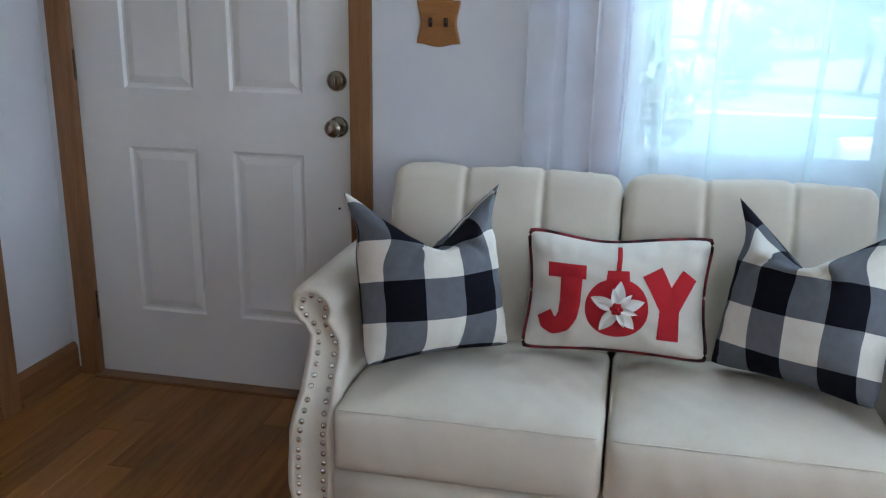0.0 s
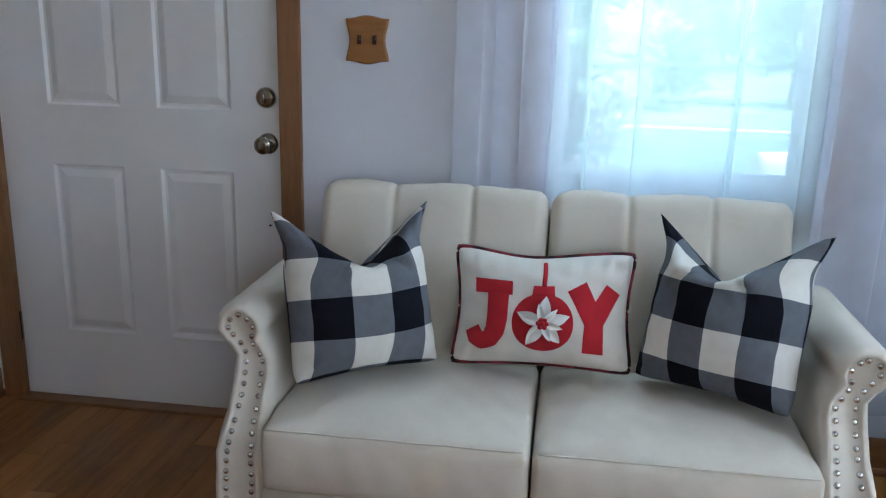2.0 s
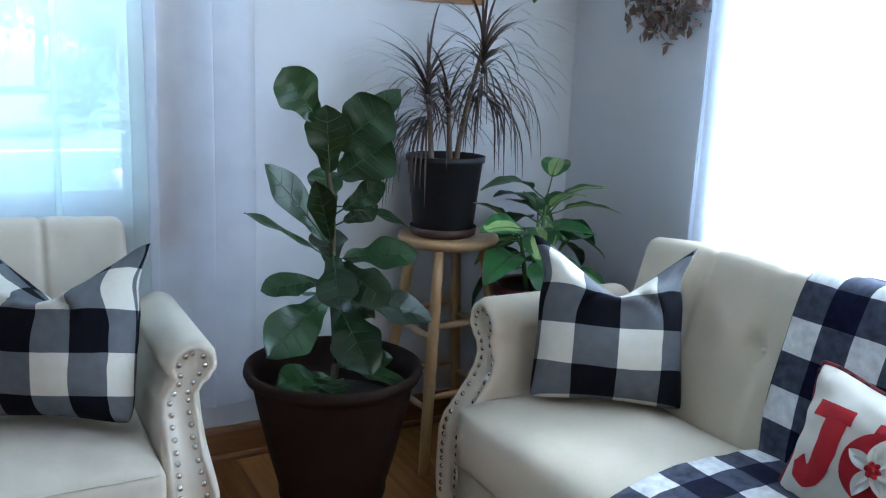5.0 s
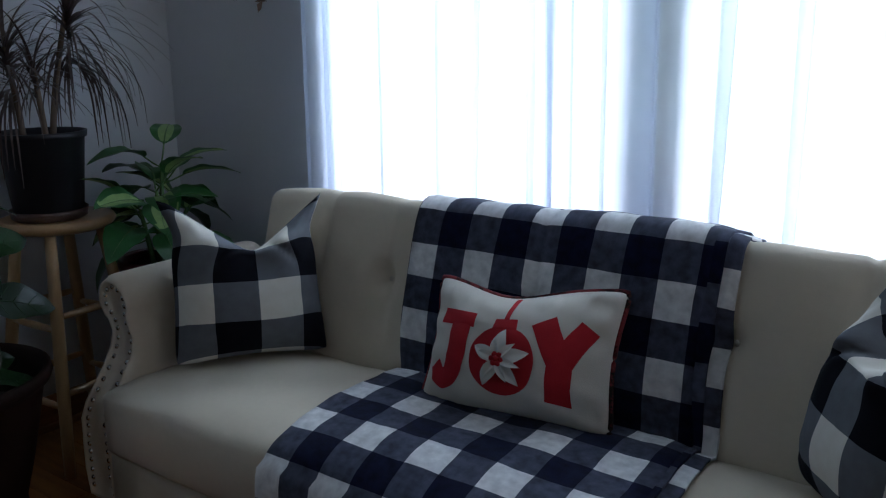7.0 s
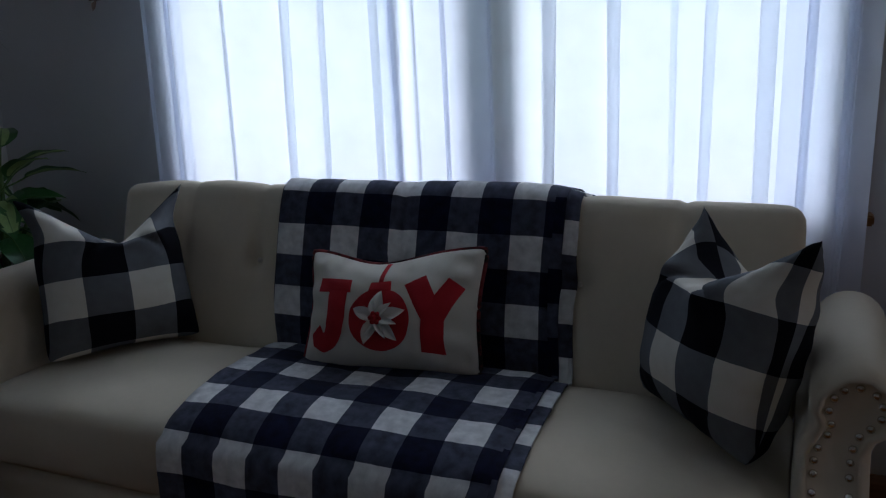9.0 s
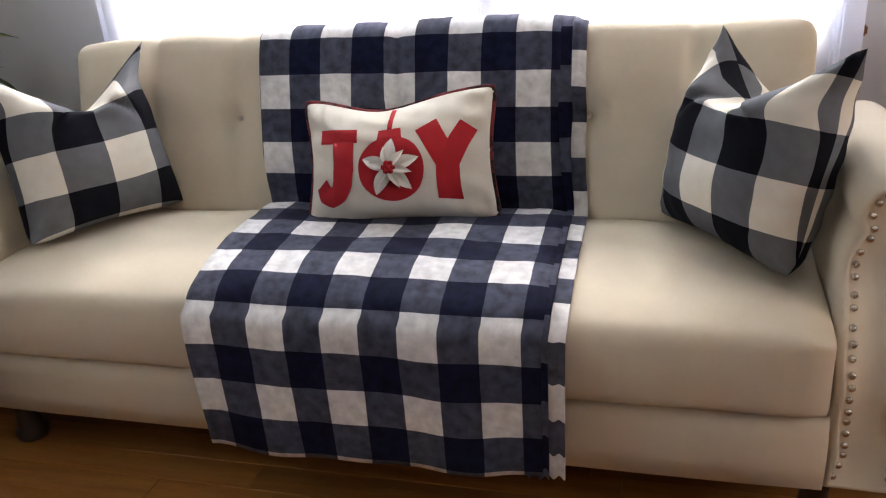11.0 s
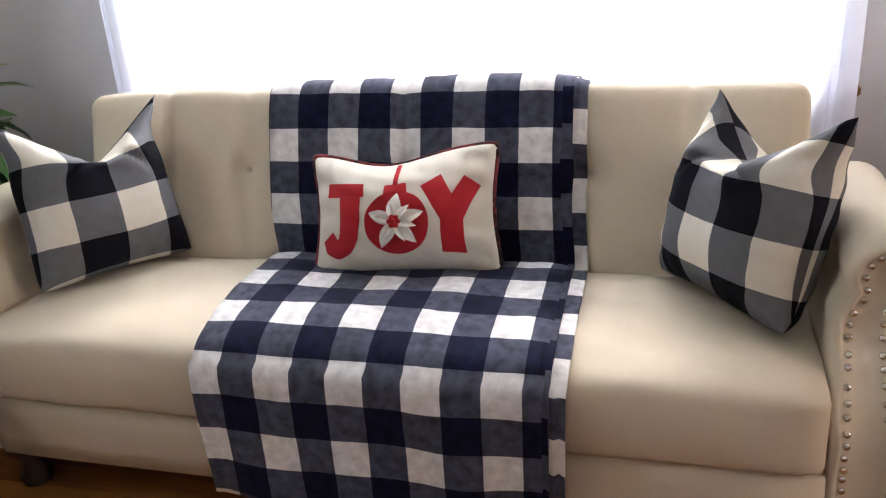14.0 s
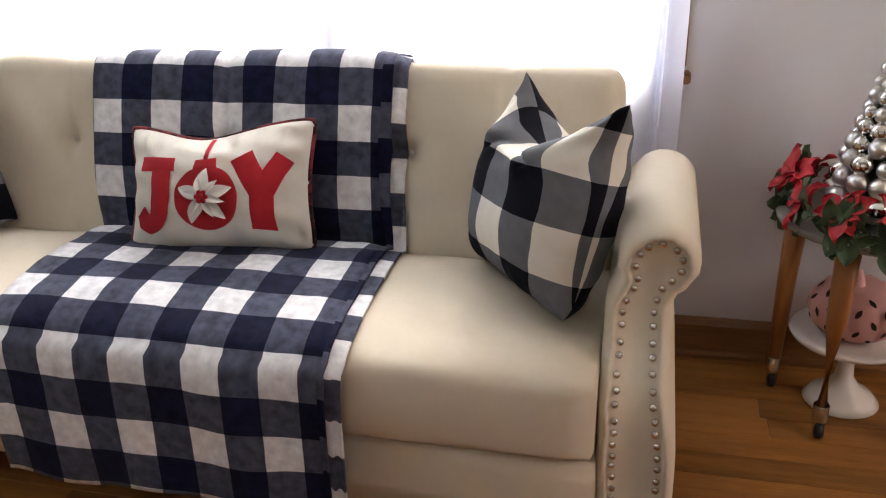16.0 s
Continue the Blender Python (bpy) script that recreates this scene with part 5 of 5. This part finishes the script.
BALL = [bm_mesh("bauble", lathe([(0, -1)] + [(math.cos(radians(a)), math.sin(radians(a))) for a in range(-75, 90, 15)] + [(0, 1)], 20)) for _ in range(2)]
BALL[0].materials.append(SILVER)
BALL[1].materials.append(SILVERM)
tree = thing("ornament_tree", "cone-shaped tree of shiny and satin silver balls", "christmas decoration", pose(tcx - 0.01, tcy, tz))
part("cone", lathe([(0, 0.0), (0.075, 0.0), (0.07, 0.03), (0.012, 0.40), (0, 0.41)], 24), GRNFL, tree)
rnd = random.Random(12)
z, row = 0.045, 0
while z < 0.425:
    f = (z - 0.04) / 0.39
    rad = 0.098 * (1 - f) + 0.006
    br = 0.027 * (1 - f) + 0.012 * f
    cnt = max(1, int(2 * math.pi * rad / (br * 1.85)))
    for k in range(cnt):
        a = 2 * math.pi * (k + 0.5 * (row % 2)) / cnt + rnd.uniform(-0.08, 0.08)
        s = br * rnd.uniform(0.86, 1.08)
        part("bauble", BALL[rnd.random() < 0.4], None, tree, m=Matrix.Translation((rad * math.cos(a), rad * math.sin(a), z + rnd.uniform(-0.004, 0.004))) @ Matrix.Diagonal((s, s, s, 1)))
    z += br * 1.62
    row += 1

garland = thing("poinsettia_garland", "ring of red cloth poinsettias and green leaves round the tree", "garland", pose(tcx - 0.01, tcy, tz))
rnd = random.Random(31)


def petal_mesh(name, ln, wd, cup, material):
    me = bm_mesh(name, grid(6, 4, lambda u, v: Vector((ln * u, wd * (v - 0.5) * math.sin(math.pi * (0.06 + 0.93 * u)), cup * ln * (u - u * u * 1.3) + 0.18 * wd * abs(2 * v - 1) + 0.004 * math.sin(9 * u + 5 * v)))))
    me.materials.append(material)
    return me


RPETAL = [petal_mesh("petal", a, b, 0.35, REDFL) for a, b in ((0.072, 0.042), (0.060, 0.036), (0.046, 0.026))]
GLEAF = [petal_mesh("leaf", a, b, 0.12, GRNFL) for a, b in ((0.070, 0.046), (0.056, 0.040))]


def star(parent, n, kinds, m, tip, name, label, core, rndm):
    fl = part(name, lathe([(0, 0), (0.008, 0.001), (0.007, 0.007), (0, 0.010)], 10), core, parent, label, m)
    for k in range(n):
        a = 360 * k / n + rndm.uniform(-12, 12)
        part("petal" if tip else "leaf", kinds[k % len(kinds)], None, fl, m=pose(0, 0, 0.001 * k, 0, rndm.uniform(-25, 5), a))


for k in range(11):
    a = 2 * math.pi * k / 11 + 0.25
    c = Vector((0.178 * math.cos(a), 0.178 * math.sin(a), 0.05 + rnd.uniform(-0.02, 0.045)))
    star(garland, 9, RPETAL, Matrix.Translation(c) @ pose(0, 0, 0, rnd.uniform(-25, 25), 50, math.degrees(a)), True, "poinsettia", "red cloth poinsettia", DIEFFC, rnd)
for k in range(26):
    a = rnd.uniform(0, 2 * math.pi)
    c = Vector((0.195 * math.cos(a), 0.195 * math.sin(a), rnd.uniform(0.006, 0.05)))
    star(garland, 4, GLEAF, Matrix.Translation(c) @ pose(0, 0, 0, rnd.uniform(-30, 30), rnd.uniform(60, 110), math.degrees(a)), False, "leaf_spray", "green cloth leaves", GRNFL, rnd)

ccx, ccy = 2.425, -0.475
cake = thing("cake_stand", "white china pedestal cake stand on the floor", "cake stand", pose(ccx, ccy, 0))
part("pedestal", lathe([(0, 0.012), (0.060, 0.012), (0.086, 0.0), (0.090, 0.004), (0.075, 0.022), (0.040, 0.045), (0.022, 0.075), (0.019, 0.12), (0.026, 0.165), (0.045, 0.182), (0, 0.182)], 40), CHINA, cake)
part("plate", lathe([(0, 0.181), (0.11, 0.181), (0.138, 0.185), (0.144, 0.196), (0.138, 0.200), (0.11, 0.193), (0, 0.190)], 48), CHINA, cake)


def pumpkin():
    bm = bmesh.new()
    n, rows = 72, 20
    rings = []
    for j in range(rows + 1):
        t = math.pi * (j / rows - 0.5)
        ring = []
        for i in range(n):
            a = 2 * math.pi * i / n
            rib = 1 - 0.07 * abs(math.sin(5 * a)) ** 6 * math.cos(t)
            r = 0.108 * math.cos(t) ** 0.8 * rib if abs(math.cos(t)) > 1e-4 else 0.002
            ring.append(bm.verts.new((r * math.cos(a), r * math.sin(a), 0.074 + 0.074 * math.sin(t) - 0.016 * max(0, math.sin(t)) ** 12)))
        rings.append(ring)
    for a, b in zip(rings, rings[1:]):
        for i in range(n):
            bm.faces.new((a[i], a[(i + 1) % n], b[(i + 1) % n], b[i]))
    return bm


pump = thing("ceramic_pumpkin", "pink glazed ceramic pumpkin lantern with leaf-shaped cutouts on a cake stand", "decoration", pose(ccx, ccy, 0.189))
part("body", pumpkin(), PINK, pump)
part("stalk", tube(spline([(0, 0, 0.13), (0.004, 0, 0.148), (0.016, 0.004, 0.165)], 4), lambda f: 0.013 - 0.004 * f, 10), PINK, pump)
# dark leaf shapes laid on the solid body imitate its shaded openings
cut = bm_mesh("cutout", grid(6, 4, lambda u, v: Vector((0.0125 * (2 * u - 1), 0.006 * (2 * v - 1) * math.sin(math.pi * (0.04 + 0.92 * u)), 0.0))))
cut.materials.append(HOLESHADE)
for k in range(10):
    for j in range(5):
        a = 2 * math.pi * (k + 0.5) / 10 + (0.16 if j % 2 else -0.14)
        t = radians(-36 + 20 * j)
        rib = 1 - 0.07 * abs(math.sin(5 * a)) ** 6 * math.cos(t)
        r = 0.108 * math.cos(t) ** 0.8 * rib + 0.0012
        nrm = Vector((math.cos(a) * math.cos(t), math.sin(a) * math.cos(t), math.sin(t) * 1.3)).normalized()
        m = Matrix.Translation((r * math.cos(a), r * math.sin(a), 0.074 + 0.074 * math.sin(t))) @ nrm.to_track_quat("Z", "Y").to_matrix().to_4x4() @ pose(0, 0, 0, 0, 0, 60 if j % 2 else 120)
        part("cutout", cut, None, pump, m=m)


# ---- outdoors ----
bm = bmesh.new()
S = 400
for x0, x1, y0, y1 in ((-S, WX - 0.14, -S, S), (EX + 0.14, S, -S, S), (WX - 0.14, EX + 0.14, NY + 0.14, S), (WX - 0.14, EX + 0.14, -S, SY - 0.14)):
    bm.faces.new([bm.verts.new(p) for p in ((x0, y0, -0.45), (x1, y0, -0.45), (x1, y1, -0.45), (x0, y1, -0.45))])
tagged(part("ground", bm, LAWN, smooth=False), "green lawn outside the windows", "ground", kind="structure")
tagged(part("porch", boxes((-2.2, 3.2, NY + 0.142, NY + 2.2, -0.44, -0.05)), CONC, smooth=False), "grey concrete front porch slab", "porch", kind="structure")
tagged(part("road", boxes((-120, 120, 12.0, 16.0, -0.6, -0.436)), CONC, smooth=False), "pale grey concrete road beyond the lawn", "road", kind="structure")
rail = thing("porch_railing", "pale sage solid porch rail beyond the window", "railing", pose(0, NY + 2.12, -0.05))
part("panel", boxes((-2.1, 3.1, -0.02, 0.02, 0.06, 0.80)), SAGE, rail, smooth=False)
part("top_rail", boxes((-2.15, 3.15, -0.05, 0.05, 0.801, 0.85), bevel=0.006), SAGE, rail, smooth=False)
for x in (-2.1, 0.5, 3.1):
    part("post", boxes((x - 0.045, x + 0.045, 0.022, 0.11, 0.0, 0.90), bevel=0.006), RESIN, rail, smooth=False)
urn = thing("flower_urn", "tall vase of reddish flowers on the porch outside the window", "planter", pose(0.44, NY + 1.25, -0.05))
part("vase", lathe([(0, 0), (0.10, 0), (0.11, 0.02), (0.07, 0.10), (0.08, 0.35), (0.10, 0.70), (0.085, 0.74), (0, 0.72)], 28), URN, urn)
rnd = random.Random(44)
for mm, nm, cnt in ((PALEG, "greenery", 420), (DRIEDP, "blossoms", 120)):
    bm = bmesh.new()
    for k in range(cnt):
        side = rnd.choice((-1, 1))
        c = Vector((side * 0.075 + rnd.gauss(0, 0.045), rnd.gauss(0, 0.05), 0.95 + rnd.gauss(0, 0.13)))
        q = Euler([rnd.uniform(0, 6.28) for _ in range(3)]).to_matrix()
        s = rnd.uniform(0.02, 0.04)
        bm.faces.new([bm.verts.new(c + q @ Vector(p) * s) for p in ((-1, 0, 0), (0, -0.5, 0.2), (1, 0, 0), (0, 0.5, 0.2))])
    tagged(part(nm, bm, mm, urn), kind="stuff")
chair = thing("porch_chair", "white resin armchair on the porch", "chair", pose(1.18, NY + 1.2, -0.05, 0, 0, 200))
part("seat", rbox(0.46, 0.44, 0.035, 0.012, (8, 8, 2)), RESIN, chair, m=pose(0, 0, 0.40))
part("backrest", rbox(0.46, 0.035, 0.50, 0.014, (10, 2, 10)), RESIN, chair, m=pose(0, 0.21, 0.42, -12))
for x in (-0.21, 0.21):
    part("armrest", rbox(0.06, 0.44, 0.03, 0.012, (3, 8, 2)), RESIN, chair, m=pose(x, 0, 0.62))
    for y in (-0.18, 0.18):
        part("leg", tube([(x, y * 1.1, 0), (x, y, 0.62)], 0.022, 8), RESIN, chair)


def tree_out(x, y, h, seed):
    """A broad-leaved tree: tapered trunk, limbs and a crown of many small leaves."""
    rnd = random.Random(seed)
    ob = thing("tree", "leafy green garden tree in bright daylight", "tree", pose(x, y, -0.45), "garden trees")
    bm = tube(spline([(0, 0, 0), (0.1, 0, h * 0.25), (0, 0.1, h * 0.5), (0.05, 0, h * 0.85)], 5), lambda f: h * 0.03 * (1 - 0.85 * f), 10)
    tips = []
    for k in range(14):
        a, z = rnd.uniform(0, 6.28), h * rnd.uniform(0.28 if h > 4 else 0.10, 0.8)
        L = h * rnd.uniform(0.18, 0.36) * (1.2 - z / h)
        tip = Vector((L * math.cos(a), L * math.sin(a), z + L * rnd.uniform(0.2, 0.7)))
        tube([(0.03, 0.03, z), tip * 0.5 + Vector((0, 0, z * 0.5)), tip], lambda f: h * 0.009 * (1 - 0.8 * f), 6, bm)
        tips.append(tip)
    part("trunk", bm, BARK, ob)
    verts, faces = [], []
    for k in range(4200):
        c = rnd.choice(tips) + Vector([rnd.gauss(0, h * 0.075) for _ in range(3)])
        q = Euler([rnd.uniform(0, 6.28) for _ in range(3)]).to_matrix()
        s = h * rnd.uniform(0.012, 0.026)
        i = len(verts)
        verts += [c + q @ Vector(p) * s for p in ((-1, 0, 0), (0, -0.6, 0.2), (1, 0, 0), (0, 0.6, 0.2))]
        faces.append((i, i + 1, i + 2, i + 3))
    me = bpy.data.meshes.new("crown")
    me.from_pydata(verts, [], faces)
    tagged(part("crown", me, LEAFO, ob), kind="stuff")


for k, (x, y, h) in enumerate(((-3.2, 21, 3.4), (0.4, 23, 3.0), (2.8, 20.5, 3.3), (5.6, 22.5, 3.2), (8.4, 21, 3.5), (-9, 36, 8), (-2.5, 40, 9), (3.5, 44, 9), (9.0, 40, 9), (16.0, 44, 10), (11.5, 7.5, 5))):
    tree_out(x, y, h, 300 + k)


def house(x, y, rz, w, d, h, wallm, label):
    ob = thing("house", label, "house", pose(x, y, -0.45, 0, 0, rz))
    part("wall", boxes((-w / 2, w / 2, 0, d, 0, h)), wallm, ob, smooth=False)
    bm = bmesh.new()
    a = [bm.verts.new(p) for p in ((-w / 2 - 0.3, -0.3, h), (w / 2 + 0.3, -0.3, h), (w / 2 + 0.3, d + 0.3, h), (-w / 2 - 0.3, d + 0.3, h), (-w / 2 - 0.3, d / 2, h + 1.8), (w / 2 + 0.3, d / 2, h + 1.8))]
    for f in ((0, 1, 5, 4), (2, 3, 4, 5), (0, 4, 3), (1, 2, 5), (0, 3, 2, 1)):
        bm.faces.new([a[i] for i in f])
    part("roof", bm, ROOFM, ob, smooth=False)
    for k in range(4):
        wx = -w / 2 + w * (k + 0.5) / 4
        wi = part("window", boxes((wx - 0.55, wx + 0.55, -0.05, 0.02, 1.1, 1.2), (wx - 0.55, wx + 0.55, -0.05, 0.02, 2.3, 2.4), (wx - 0.55, wx - 0.45, -0.05, 0.02, 1.2, 2.3), (wx + 0.45, wx + 0.55, -0.05, 0.02, 1.2, 2.3), (wx - 0.45, wx + 0.45, -0.045, 0.01, 1.72, 1.78)), RESIN, ob, smooth=False)
        part("pane", boxes((wx - 0.449, wx + 0.449, -0.02, -0.01, 1.201, 1.719), (wx - 0.449, wx + 0.449, -0.02, -0.01, 1.781, 2.299)), BLACKPOT, wi, smooth=False)
    return ob


house(12.0, 1.2, -90, 11, 7, 3.0, SIDING, "pale-sided single-storey neighbouring house with dark roof")
house(11.5, -11, -90, 9, 7, 3.0, BRICKM, "orange brick single-storey neighbouring house with dark roof")

# ---- floor boards ----
rnd = random.Random(8)
BW = 0.0825
BOARDS = {}
x = WX
lens = (0.9, 1.2, 1.5, 1.8)
while x < EX - 0.01:
    y = SY - rnd.uniform(0, 0.9)
    wd = min(BW, EX - x)
    while y < NY:
        L = rnd.choice(lens)
        a, b = max(y, SY), min(y + L, NY)
        if b - a > 0.02:
            key = (round(b - a, 3), round(wd, 4))
            if key not in BOARDS:
                bm = bmesh.new()
                e, w2, l2 = 0.0012, key[1] - 0.0006, key[0] - 0.0006
                lo = [bm.verts.new(p) for p in ((0, 0, -0.0075), (w2, 0, -0.0075), (w2, l2, -0.0075), (0, l2, -0.0075))]
                mi = [bm.verts.new(p) for p in ((0, 0, -e), (w2, 0, -e), (w2, l2, -e), (0, l2, -e))]
                hi = [bm.verts.new(p) for p in ((e, e, 0), (w2 - e, e, 0), (w2 - e, l2 - e, 0), (e, l2 - e, 0))]
                for p, q in ((lo, mi), (mi, hi)):
                    for k in range(4):
                        bm.faces.new((p[k], p[(k + 1) % 4], q[(k + 1) % 4], q[k]))
                bm.faces.new(hi)
                BOARDS[key] = bm_mesh("board", bm, False)
                BOARDS[key].materials.append(FLOORM)
            part("board", BOARDS[key], None, floor, m=pose(x, a, 0))
        y += L
    x += BW
